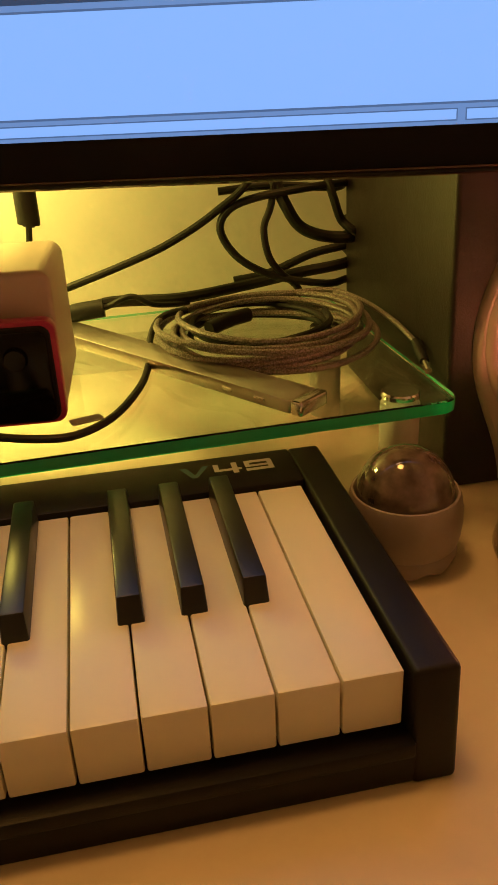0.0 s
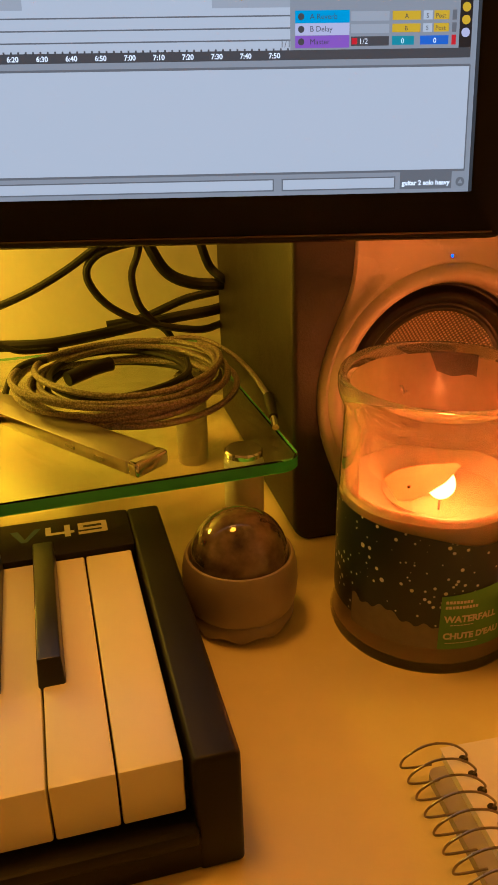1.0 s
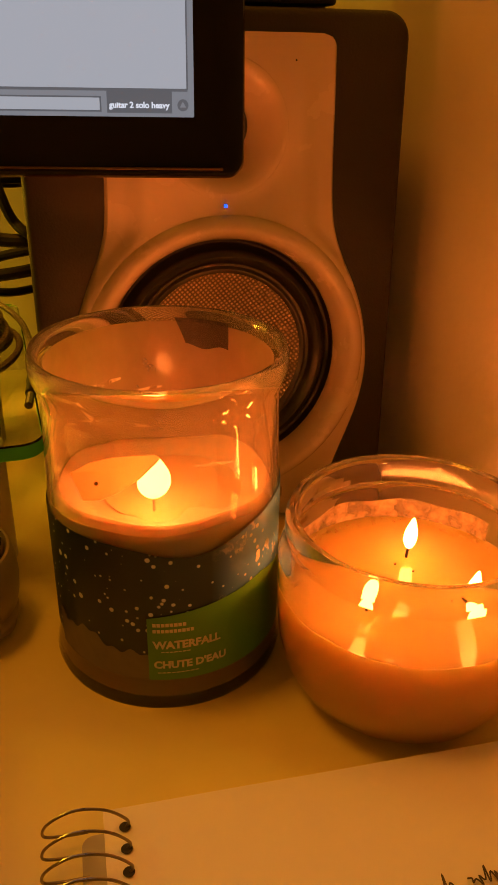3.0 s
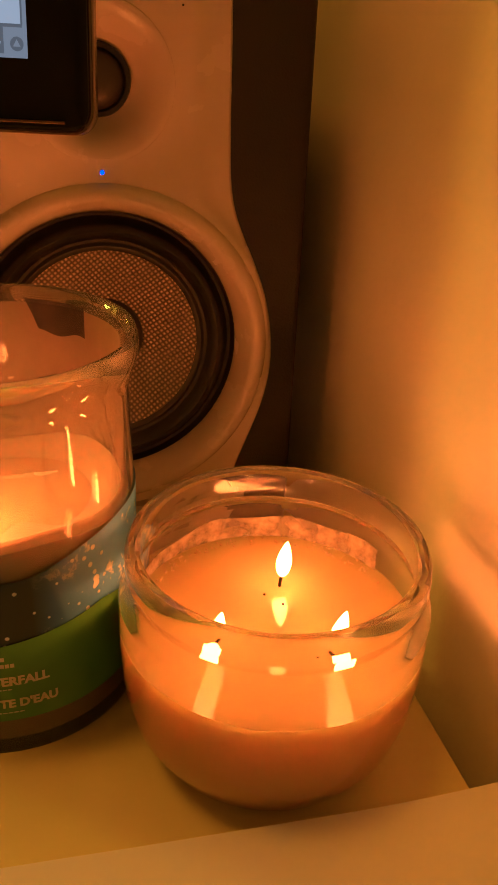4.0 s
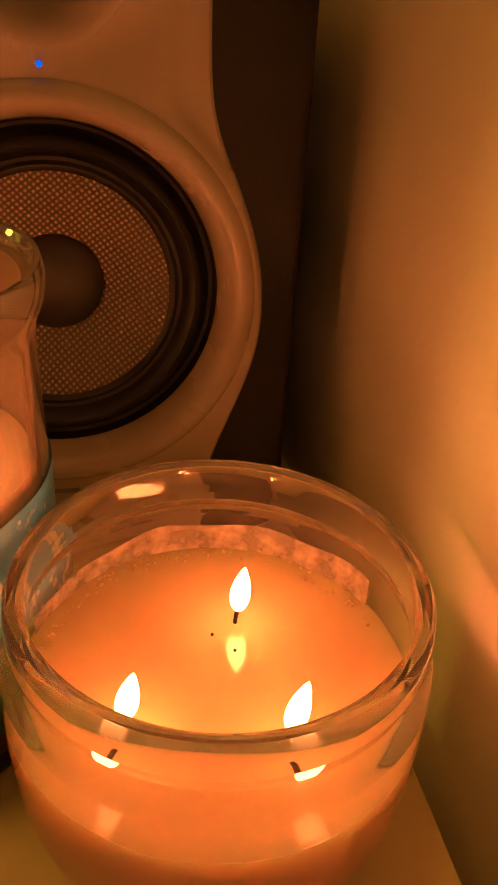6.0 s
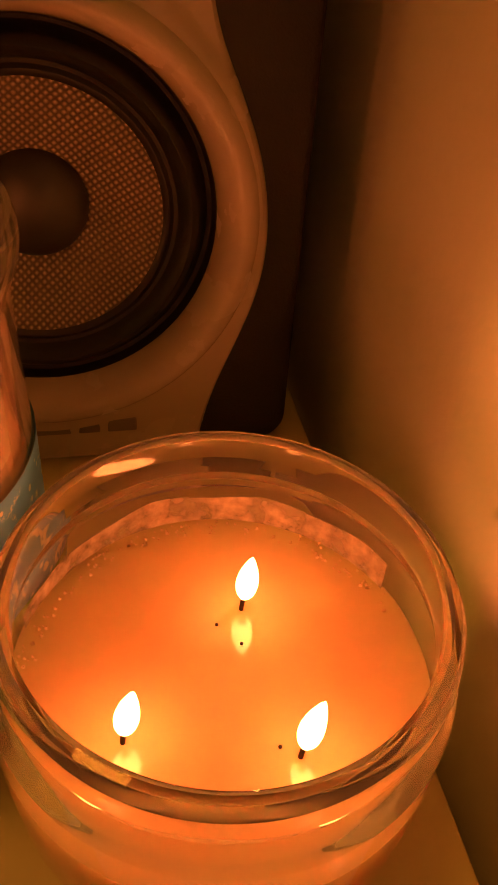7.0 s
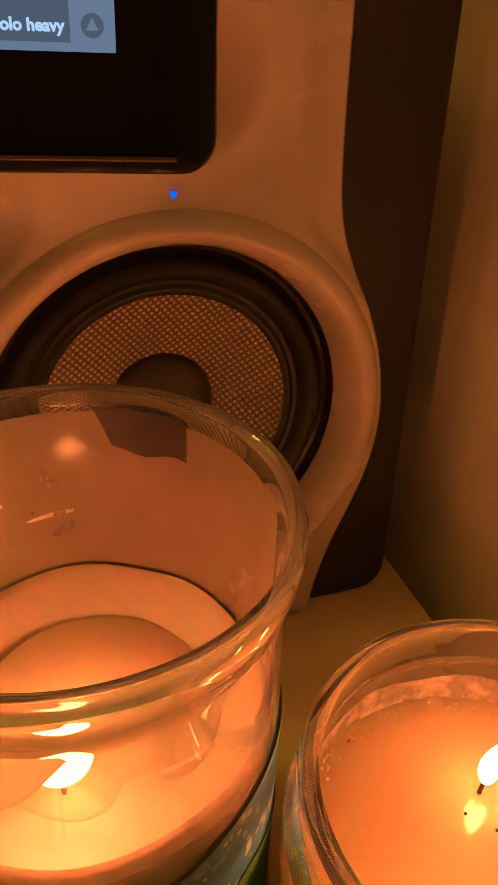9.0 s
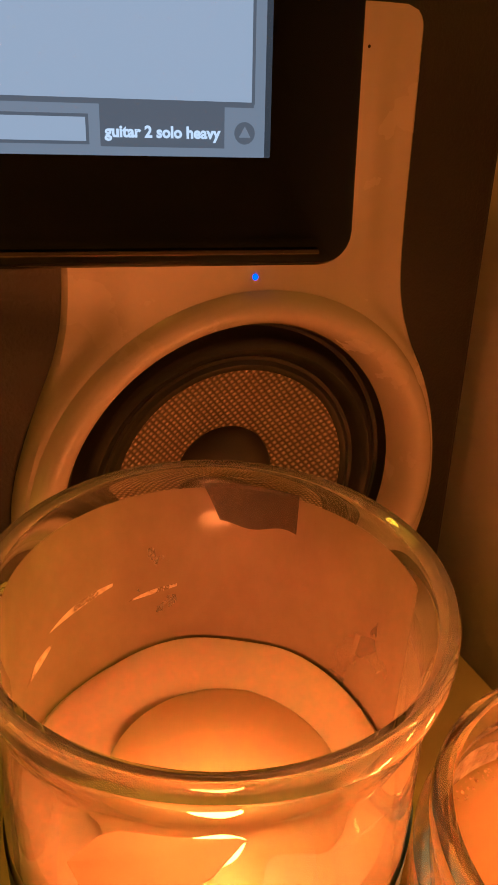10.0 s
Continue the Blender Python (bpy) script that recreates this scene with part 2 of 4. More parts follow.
def splash_mat():
    """Printed label: deep blue water with pale droplets, paler and splashed towards one side."""
    m = mat("water_print", (0.02, 0.04, 0.06), 0.35)
    nt = m.node_tree
    b = nt.nodes["Principled BSDF"]
    tc = nt.nodes.new("ShaderNodeTexCoord")
    sep = nt.nodes.new("ShaderNodeSeparateXYZ")
    nt.links.new(tc.outputs["Object"], sep.inputs[0])
    side = nt.nodes.new("ShaderNodeMapRange")
    side.inputs["From Min"].default_value = 0.012
    side.inputs["From Max"].default_value = 0.036
    nt.links.new(sep.outputs["X"], side.inputs["Value"])
    base = nt.nodes.new("ShaderNodeMix")
    base.data_type = "RGBA"
    base.inputs["A"].default_value = (0.006, 0.017, 0.03, 1)
    base.inputs["B"].default_value = (0.07, 0.26, 0.7, 1)
    nt.links.new(side.outputs["Result"], base.inputs["Factor"])
    v = nt.nodes.new("ShaderNodeTexVoronoi")
    v.inputs["Scale"].default_value = 250
    n = nt.nodes.new("ShaderNodeTexNoise")
    n.inputs["Scale"].default_value = 70
    n.inputs["Detail"].default_value = 5
    for k in (v, n):
        nt.links.new(tc.outputs["Object"], k.inputs["Vector"])
    drop = nt.nodes.new("ShaderNodeMath")
    drop.operation = "SUBTRACT"
    nt.links.new(n.outputs["Fac"], drop.inputs[0])
    nt.links.new(v.outputs["Distance"], drop.inputs[1])
    thr = nt.nodes.new("ShaderNodeMapRange")
    thr.inputs["From Min"].default_value = 0.29
    thr.inputs["From Max"].default_value = 0.37
    nt.links.new(drop.outputs[0], thr.inputs["Value"])
    n2 = nt.nodes.new("ShaderNodeTexNoise")
    n2.inputs["Scale"].default_value = 55
    n2.inputs["Detail"].default_value = 9
    n2.inputs["Roughness"].default_value = 0.7
    nt.links.new(tc.outputs["Object"], n2.inputs["Vector"])
    big = nt.nodes.new("ShaderNodeMapRange")
    big.inputs["From Min"].default_value = 0.56
    big.inputs["From Max"].default_value = 0.6
    nt.links.new(n2.outputs["Fac"], big.inputs["Value"])
    bm_ = nt.nodes.new("ShaderNodeMath")
    bm_.operation = "MULTIPLY"
    nt.links.new(big.outputs["Result"], bm_.inputs[0])
    nt.links.new(side.outputs["Result"], bm_.inputs[1])
    mx = nt.nodes.new("ShaderNodeMath")
    mx.operation = "MAXIMUM"
    nt.links.new(bm_.outputs[0], mx.inputs[0])
    nt.links.new(thr.outputs["Result"], mx.inputs[1])
    out = nt.nodes.new("ShaderNodeMix")
    out.data_type = "RGBA"
    out.inputs["B"].default_value = (0.6, 0.62, 0.58, 1)
    nt.links.new(mx.outputs[0], out.inputs["Factor"])
    nt.links.new(base.outputs["Result"], out.inputs["A"])
    nt.links.new(out.outputs["Result"], b.inputs["Base Color"])
    return m


def crystal_mat():
    m = mat("smoky_crystal", (0.2, 0.14, 0.085), 0.06, var=0.8, scale=130, tone=(0.025, 0.016, 0.01))
    b = m.node_tree.nodes["Principled BSDF"]
    b.inputs["Transmission Weight"].default_value = 0.05
    b.inputs["IOR"].default_value = 1.54
    b.inputs["Coat Weight"].default_value = 0.6
    b.inputs["Coat Roughness"].default_value = 0.03
    return m


WEAVE, BRAID, SPLASH, CRYSTAL = weave_mat(), braid_mat(), splash_mat(), crystal_mat()


# ---- builders ----
def part(name, bm, material, parent=None, label="", smooth=True, world_at=None):
    """Links a bmesh as one mesh object; under parent, verts are given in the parent's own space unless world_at is set."""
    if world_at is not None:
        bmesh.ops.translate(bm, verts=bm.verts, vec=-Vector(world_at))
    me = bpy.data.meshes.new(name)
    bm.to_mesh(me)
    bm.free()
    if smooth:
        me.shade_smooth()
        me.set_sharp_from_angle(angle=radians(35))
    me.materials.append(material)
    ob = new(name, me)
    if parent is not None:
        ob.parent = parent
    if label:
        ob["label"] = label
    return ob


def thing(name, at, label, category, group="", turn=0.0):
    e = new(name)
    e.empty_display_size = 0.02
    e.matrix_basis = pose(*at, 0, 0, turn)
    return tagged(e, label, category, group)


def box(x0, x1, y0, y1, z0, z1, bevel=0.0, segs=2, bm=None):
    own = bmesh.new()
    bmesh.ops.create_cube(own, size=1)
    for v in own.verts:
        v.co = Vector((x0 + (v.co.x + 0.5) * (x1 - x0), y0 + (v.co.y + 0.5) * (y1 - y0), z0 + (v.co.z + 0.5) * (z1 - z0)))
    if bevel > 0:
        bmesh.ops.bevel(own, geom=own.edges[:], offset=bevel, segments=segs, affect="EDGES", profile=0.5)
    if bm is None:
        return own
    me = bpy.data.meshes.new("tmp")
    own.to_mesh(me)
    own.free()
    bm.from_mesh(me)
    bpy.data.meshes.remove(me)
    return bm


def revolve(profile, seg=64, at=(0, 0, 0), axis="z", closed=False):
    """Turns (radius, height) points round the axis; heights go up z, or towards -y (out of a front)."""
    bm = bmesh.new()
    rings = []
    for r, h in profile:
        ring = []
        if r < 1e-6:
            p = (0, 0, h) if axis == "z" else (0, -h, 0)
            ring = [bm.verts.new(Vector(p) + Vector(at))]
        else:
            for k in range(seg):
                a = 2 * math.pi * k / seg
                p = (r * math.cos(a), r * math.sin(a), h) if axis == "z" else (r * math.cos(a), -h, r * math.sin(a))
                ring.append(bm.verts.new(Vector(p) + Vector(at)))
        rings.append(ring)
    pairs = list(zip(rings, rings[1:]))
    if closed:
        pairs.append((rings[-1], rings[0]))
    for a, b in pairs:
        for k in range(seg):
            k2 = (k + 1) % seg
            if len(a) == 1 and len(b) == 1:
                break
            if len(a) == 1:
                bm.faces.new((a[0], b[k2], b[k]))
            elif len(b) == 1:
                bm.faces.new((a[k], a[k2], b[0]))
            else:
                bm.faces.new((a[k], a[k2], b[k2], b[k]))
    bmesh.ops.recalc_face_normals(bm, faces=bm.faces)
    return bm


def spline(points, n=10):
    """Catmull-Rom through the points."""
    pts = [Vector(p) for p in points]
    pts = [2 * pts[0] - pts[1]] + pts + [2 * pts[-1] - pts[-2]]
    out = []
    for i in range(1, len(pts) - 2):
        p0, p1, p2, p3 = pts[i - 1:i + 3]
        for k in range(n):
            t = k / n
            out.append(0.5 * (2 * p1 + (p2 - p0) * t + (2 * p0 - 5 * p1 + 4 * p2 - p3) * t * t + (3 * p1 - p0 - 3 * p2 + p3) * t ** 3))
    out.append(pts[-2])
    return out


def tube(points, r, sides=10, bm=None, smooth_n=10):
    pts = spline(points, smooth_n) if smooth_n else [Vector(p) for p in points]
    bm = bm or bmesh.new()
    ref = Vector((0.13, 0.21, 0.97)).normalized()
    rings = []
    for i, p in enumerate(pts):
        d = (pts[min(i + 1, len(pts) - 1)] - pts[max(i - 1, 0)]).normalized()
        a = (ref - d * ref.dot(d)).normalized()
        b = d.cross(a)
        ref = a
        rr = r[min(i, len(r) - 1)] if isinstance(r, list) else r
        rings.append([bm.verts.new(p + rr * (math.cos(2 * math.pi * k / sides) * a + math.sin(2 * math.pi * k / sides) * b)) for k in range(sides)])
    for a, b in zip(rings, rings[1:]):
        for k in range(sides):
            bm.faces.new((a[k], a[(k + 1) % sides], b[(k + 1) % sides], b[k]))
    bm.faces.new(rings[0][::-1])
    bm.faces.new(rings[-1])
    bmesh.ops.recalc_face_normals(bm, faces=bm.faces)
    return bm


def rounded_rect(x0, x1, y0, y1, r, n=6, corners=(1, 1, 1, 1)):
    """Outline of a rectangle, counter-clockwise from lower left; corners tells which are rounded (ll, lr, ur, ul)."""
    pts = []
    for (cx, cy, a0), on in zip(((x0 + r, y0 + r, 180), (x1 - r, y0 + r, 270), (x1 - r, y1 - r, 0), (x0 + r, y1 - r, 90)), corners):
        if on:
            pts += [(cx + r * math.cos(radians(a0 + 90 * k / n)), cy + r * math.sin(radians(a0 + 90 * k / n))) for k in range(n + 1)]
        else:
            pts.append((x0 if cx < (x0 + x1) / 2 else x1, y0 if cy < (y0 + y1) / 2 else y1))
    return pts


def prism(outline, lo, hi, plane="xy", bevel=0.0, segs=2):
    """Outline raised between two levels: over xy along z, or over xz along y."""
    bm = bmesh.new()
    put = (lambda p, h: (p[0], p[1], h)) if plane == "xy" else (lambda p, h: (p[0], h, p[1]))
    a = [bm.verts.new(put(p, lo)) for p in outline]
    b = [bm.verts.new(put(p, hi)) for p in outline]
    n = len(outline)
    fa, fb = bm.faces.new(a), bm.faces.new(b)
    for k in range(n):
        bm.faces.new((a[k], a[(k + 1) % n], b[(k + 1) % n], b[k]))
    bmesh.ops.recalc_face_normals(bm, faces=bm.faces)
    if bevel > 0:
        edges = [e for e in bm.edges if (e in fa.edges[:] or e in fb.edges[:])]
        bmesh.ops.bevel(bm, geom=edges, offset=bevel, segments=segs, affect="EDGES", profile=0.5)
    return bm


def text_bm(body, size, depth=0.0, shear=0.0, align="LEFT", bold=0.0):
    """Lettering in the built-in font, as a flat bmesh in xy."""
    cu = bpy.data.curves.new("lettering", "FONT")
    cu.body, cu.size, cu.extrude, cu.shear, cu.align_x, cu.offset = body, size, depth, shear, align, bold
    cu.resolution_u = 3
    ob = bpy.data.objects.new("lettering", cu)
    me = bpy.data.meshes.new_from_object(ob)
    bm = bmesh.new()
    bm.from_mesh(me)
    bpy.data.objects.remove(ob)
    bpy.data.meshes.remove(me)
    bpy.data.curves.remove(cu)
    return bm


def move(bm, m):
    bmesh.ops.transform(bm, matrix=m, verts=bm.verts)
    return bm


# ---- the place ----
WX, WY, DZ = 0.371, 0.665, -0.004
SLANT = 0.047                     # the desk and the side wall are not quite square to the path


def side_x(y):
    return 0.3741 - SLANT * (y - 0.249)      # edge of the desk, a finger short of the wall


def wall_x(y):
    return 0.3878 - SLANT * (y - 0.249)


structure = [
    ("wall_north", (-1.5, 0.366, WY, WY + 0.1, -0.74, 1.7), WALL, "cream painted wall behind the desk", "wall"),
    ("wall_west", (-1.6, -1.5, -1.4, WY + 0.1, -0.74, 1.7), WALL, "plain cream painted wall", "wall"),
    ("wall_south", (-1.6, 0.6, -1.5, -1.4, -0.74, 1.7), WALL, "plain cream painted wall", "wall"),
    ("ceiling", (-1.6, 0.6, -1.5, WY + 0.1, 1.7, 1.8), WALL, "plain painted ceiling", "ceiling"),
    ("floor", (-1.6, 0.6, -1.5, WY + 0.1, -0.84, -0.74), FLOOR, "brown wooden floor", "floor"),
]
for name, b, m, label, cat in structure:
    tagged(part(name, box(*b), m), label, cat, kind="structure")
side = [(wall_x(-1.41), -1.41), (wall_x(-1.41) + 0.12, -1.41), (wall_x(WY + 0.1) + 0.12, WY + 0.1), (wall_x(WY + 0.1), WY + 0.1)]
tagged(part("wall_east", prism(side, -0.74, 1.7), WALL), "cream painted wall beside the desk", "wall", kind="structure")
top = [(-1.3, -0.14), (side_x(-0.14), -0.14), (side_x(WY), WY), (-1.3, WY)]
tagged(part("desk_top", prism(top, -0.032, DZ, "xy", 0.0008, 1), DESK), "smooth cream laminate desk top against the wall", "desk", kind="structure")

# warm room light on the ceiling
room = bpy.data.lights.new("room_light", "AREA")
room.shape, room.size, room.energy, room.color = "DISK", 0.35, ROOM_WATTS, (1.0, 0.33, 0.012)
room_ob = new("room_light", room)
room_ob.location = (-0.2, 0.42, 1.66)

# lamp hidden behind the monitor
lamp = bpy.data.lights.new("yellow_lamp", "POINT")
lamp.energy, lamp.color, lamp.shadow_soft_size = LAMP_WATTS, (1.0, 0.55, 0.012), 0.03
lamp_ob = new("yellow_lamp", lamp)
lamp_ob.location = (-0.17, 0.56, 0.23)


# ---- monitor ----
MON = thing("monitor", (0.2396, 0.3589, 0.2119), "black monitor with a thick glossy frame, showing a grey audio program", "monitor")
MON.matrix_basis = Matrix.Translation((0.2396, 0.3589, 0.2119)) @ pose(0, 0, 0, 0, 0, -8.7) @ pose(0, 0, 0, -7.4, 0, 0)
SW, SH = 0.531, 0.299          # lit area, to the left of and above its lower right corner
BR, BB = 0.0188, 0.0212        # frame width at the side and below


def screen_rect(name, x0, x1, z0, z1, m, lift, parent, label=""):
    bm = bmesh.new()
    y = -lift
    bm.faces.new([bm.verts.new(p) for p in ((x0, y, z0), (x1, y, z0), (x1, y, z1), (x0, y, z1))])
    return part(name, bm, m, parent, label, smooth=False)


def build_monitor():
    out = rounded_rect(-SW - BR, BR, -BB, SH + BR, 0.007)
    part("back_shell", prism(out, 0.0078, 0.018, "xz", 0.003), BEZEL, MON)
    # the frame: four glossy bars round the lit area, proud of it
    bm = bmesh.new()
    loops = []
    for inset, y in ((0.0, 0.008), (0.0, -0.002), (0.0006, -0.0034), (0.0018, -0.004)):
        loops.append([bm.verts.new((x, y, z)) for x, z in rounded_rect(-SW - BR + inset, BR - inset, -BB + inset, SH + BR - inset, 0.007 - inset)])
    for y in (-0.004, 0.0012):
        loops.append([bm.verts.new((x, y, z)) for x, z in rounded_rect(-SW, 0.0, 0.0, SH, 0.0003)])
    for a, b in zip(loops, loops[1:]):
        for k in range(len(a)):
            k2 = (k + 1) % len(a)
            bm.faces.new((a[k], a[k2], b[k2], b[k]))
    bmesh.ops.recalc_face_normals(bm, faces=bm.faces)
    part("frame", bm, BEZEL, MON, "glossy black frame")
    # side of the black frame; the reflected wall is put into its brown
    band = prism(rounded_rect(-SW - BR - 0.0004, BR + 0.0004, -BB - 0.0004, SH + BR + 0.0004, 0.0074), 0.0005, 0.0155, "xz", 0.0015, 2)
    bmesh.ops.delete(band, geom=[f for f in band.faces if abs(f.normal.y) > 0.9], context="FACES")
    part("side_band", band, BEZEL_EDGE, MON, "glossy side of the frame, browned for the wall's reflection")
    part("trim_line", tube([(-SW, -0.0046, -BB + 0.0030), (-SW * 0.5, -0.0046, -BB + 0.0030), (BR - 0.008, -0.0046, -BB + 0.0030)], 0.0005, 6, smooth_n=3), BEZEL_EDGE, MON, "thin glossy brown line along the frame")
    part("mount_arm", box(-0.30, -0.22, 0.017, 0.32, 0.12, 0.18, 0.004), BLACK, MON)
    S = SCREEN
    base = glow_mat("screen_grey", (0.86, 0.93, 1.0), S)
    edge = glow_mat("screen_mid_grey", (0.86, 0.93, 1.0), S * 0.55)
    line = glow_mat("screen_line", (0.86, 0.93, 1.0), S * 0.28)
    dark = glow_mat("screen_dark", (0.86, 0.93, 1.0), S * 0.12)
    white = glow_mat("screen_white", (0.86, 0.93, 1.0), S * 1.9)
    ink = glow_mat("screen_black", (0.8, 0.9, 1.0), S * 0.03)
    band = glow_mat("screen_band", (0.86, 0.93, 1.0), S * 0.72)
    scr = screen_rect("screen", -SW, 0.0, 0.0, SH, edge, -0.001, MON, "lit grey screen of an audio program")
    n = 0.0002
    screen_rect("clip_view", -SW, -0.0028, 0.0098, 0.0545, base, -0.001 + n, scr)
    for z in (0.0545, 0.0098):
        screen_rect("rule", -SW, -0.0024, z - 0.0006, z + 0.0004, line, -0.001 + 2 * n, scr)
    screen_rect("rule", -0.0028, -0.0022, 0.0098, 0.0545, line, -0.001 + 2 * n, scr)
    for x0, x1 in ((-SW, -0.0918), (-0.0882, -0.0348)):
        screen_rect("status_box_rim", x0, x1, 0.0019, 0.0074, line, -0.001 + n, scr)
        screen_rect("status_box", x0 + 0.0006, x1 - 0.0006, 0.0025, 0.0068, base, -0.001 + 2 * n, scr)
    screen_rect("status_tag", -0.0327, -0.0083, 0.0016, 0.0095, line, -0.001 + 2 * n, scr)
    t = part("status_text", move(text_bm("guitar 2 solo heavy", 0.00295, bold=0.00012), Matrix.Translation((-0.0318, 0.001 - 4 * n, 0.0034)) @ pose(0, 0, 0, 90, 0, 0)), white, scr, smooth=False)
    bm = bmesh.new()
    ring = [(math.cos(2 * math.pi * k / 24), math.sin(2 * math.pi * k / 24)) for k in range(24)]
    bm.faces.new([bm.verts.new((-0.0042 + 0.0021 * a, 0.001 - 2 * n, 0.0045 + 0.0021 * b)) for a, b in ring])
    part("round_button", bm, line, scr, smooth=False)
    bm = bmesh.new()
    bm.faces.new([bm.verts.new((-0.0042 + a, 0.001 - 3 * n, 0.0045 + b)) for a, b in ((-0.0012, -0.0008), (0.0012, -0.0008), (0, 0.0013))])
    part("triangle_mark", bm, edge, scr, smooth=False)
    # arrangement: ruler, track lines, mixer column
    screen_rect("ruler", -SW, -0.0026, 0.0575, 0.0615, dark, -0.001 + n, scr)
    screen_rect("arrangement", -SW, -0.0838, 0.0615, SH - 0.02, base, -0.001 + n, scr)
    for x0, x1 in ((-0.118, -0.0838), (-0.29, -0.2)):
        screen_rect("loop_band", x0, x1, 0.0785, SH - 0.02, band, -0.001 + 2 * n, scr)
    for z in (0.0655, 0.0703, 0.0752, 0.093, 0.111, 0.129, 0.147, 0.165, 0.183, 0.2, 0.22, 0.24):
        screen_rect("track_line", -SW, -0.0838, z - 0.0003, z + 0.0003, line, -0.001 + 3 * n, scr)
    screen_rect("mixer_column", -0.0838, -0.0026, 0.0615, SH - 0.02, edge, -0.001 + n, scr)
    part("count_text", move(text_bm("1/1", 0.004), Matrix.Translation((-0.0885, 0.001 - 4 * n, 0.0626)) @ pose(0, 0, 0, 90, 0, 0)), line, scr, smooth=False)
    stamps = ["6:20", "6:30", "6:40", "6:50", "7:00", "7:10", "7:20", "7:30", "7:40", "7:50"]
    for k, s in enumerate(stamps):
        part("time_stamp", move(text_bm(s, 0.003, bold=0.00008), Matrix.Translation((-0.0935 - 0.0128 * (len(stamps) - 1 - k), 0.001 - 3 * n, 0.0583)) @ pose(0, 0, 0, 90, 0, 0)), white, scr, smooth=False)
    for k in range(74):
        x = -0.0845 - 0.0032 * k
        screen_rect("ruler_tick", x - 0.0008, x, 0.0612, 0.0622, dark, -0.001 + 4 * n, scr)
    tones = {"cyan": (0.0, 0.5, 0.95), "pale": (0.75, 0.75, 1.0), "violet": (0.38, 0.15, 0.72), "yellow": (1.0, 0.62, 0.03), "teal": (0.02, 0.4, 0.5), "blue": (0.02, 0.2, 0.85), "red": (0.9, 0.02, 0.04)}
    tones = {k: glow_mat("screen_" + k, c, S * 1.15) for k, c in tones.items()}
    rows = [("A Reverb", "cyan", 0.0722, 0.0772), ("B Delay", "pale", 0.0673, 0.0721), ("Master", "violet", 0.0622, 0.0672)]
    for word, tone, z0, z1 in rows:
        screen_rect("track_name", -0.0816, -0.0575, z0, z1, tones[tone], -0.001 + 2 * n, scr)
        part("track_text", move(text_bm(word, 0.0032), Matrix.Translation((-0.0752, 0.001 - 4 * n, z0 + 0.0014)) @ pose(0, 0, 0, 90, 0, 0)), dark, scr, smooth=False)
        bm = bmesh.new()
        bm.faces.new([bm.verts.new((-0.079 + 0.0014 * a, 0.001 - 4 * n, (z0 + z1) / 2 + 0.0014 * b)) for a, b in ring])
        part("fold_button", bm, dark, scr, smooth=False)
        screen_rect("route_box", -0.0568, -0.0398, z0 + 0.0006, z1 - 0.0006, dark if word == "Master" else band, -0.001 + 2 * n, scr)
        if word != "Master":
            screen_rect("level_box", -0.0384, -0.0258, z0 + 0.0008, z1 - 0.0006, tones["yellow"], -0.001 + 2 * n, scr)
            screen_rect("solo_box", -0.0246, -0.0205, z0 + 0.0008, z1 - 0.0006, base, -0.001 + 2 * n, scr)
            screen_rect("post_box", -0.0198, -0.0130, z0 + 0.0008, z1 - 0.0006, tones["yellow"], -0.001 + 2 * n, scr)
            part("box_text", move(text_bm(word[0], 0.0026), Matrix.Translation((-0.033, 0.001 - 4 * n, z0 + 0.0014)) @ pose(0, 0, 0, 90, 0, 0)), dark, scr, smooth=False)
            part("box_text", move(text_bm("S", 0.0026), Matrix.Translation((-0.0234, 0.001 - 4 * n, z0 + 0.0014)) @ pose(0, 0, 0, 90, 0, 0)), dark, scr, smooth=False)
            part("box_text", move(text_bm("Post", 0.0026), Matrix.Translation((-0.0192, 0.001 - 4 * n, z0 + 0.0014)) @ pose(0, 0, 0, 90, 0, 0)), dark, scr, smooth=False)
        else:
            screen_rect("level_box", -0.0384, -0.0285, z0 + 0.0008, z1 - 0.0006, tones["teal"], -0.001 + 2 * n, scr)
            screen_rect("pan_box", -0.0258, -0.0130, z0 + 0.0008, z1 - 0.0006, tones["blue"], -0.001 + 2 * n, scr)
            screen_rect("record_dot", -0.0565, -0.054, z0 + 0.0012, z1 - 0.0012, tones["red"], -0.001 + 3 * n, scr)
            part("box_text", move(text_bm("1/2", 0.0032), Matrix.Translation((-0.0533, 0.001 - 4 * n, z0 + 0.0013)) @ pose(0, 0, 0, 90, 0, 0)), white, scr, smooth=False)
            for x in (-0.0345, -0.02):
                part("box_text", move(text_bm("0", 0.003), Matrix.Translation((x, 0.001 - 4 * n, z0 + 0.0013)) @ pose(0, 0, 0, 90, 0, 0)), white, scr, smooth=False)
        screen_rect("meter", -0.0116, -0.0096, z0 + 0.0006, z1 - 0.0004, tones["red"] if word == "Master" else line, -0.001 + 2 * n, scr)
    screen_rect("strip", -0.0082, -0.0026, 0.0615, SH - 0.02, ink, -0.001 + 2 * n, scr)
    for k, tone in enumerate(("pale", "yellow", "yellow", "yellow", "yellow")):
        bm = bmesh.new()
        bm.faces.new([bm.verts.new((-0.0054 + 0.0019 * a, 0.001 - 3 * n, 0.0676 + 0.0051 * k + 0.0019 * b)) for a, b in ring])
        part("strip_button", bm, tones[tone], scr, smooth=False)


build_monitor()


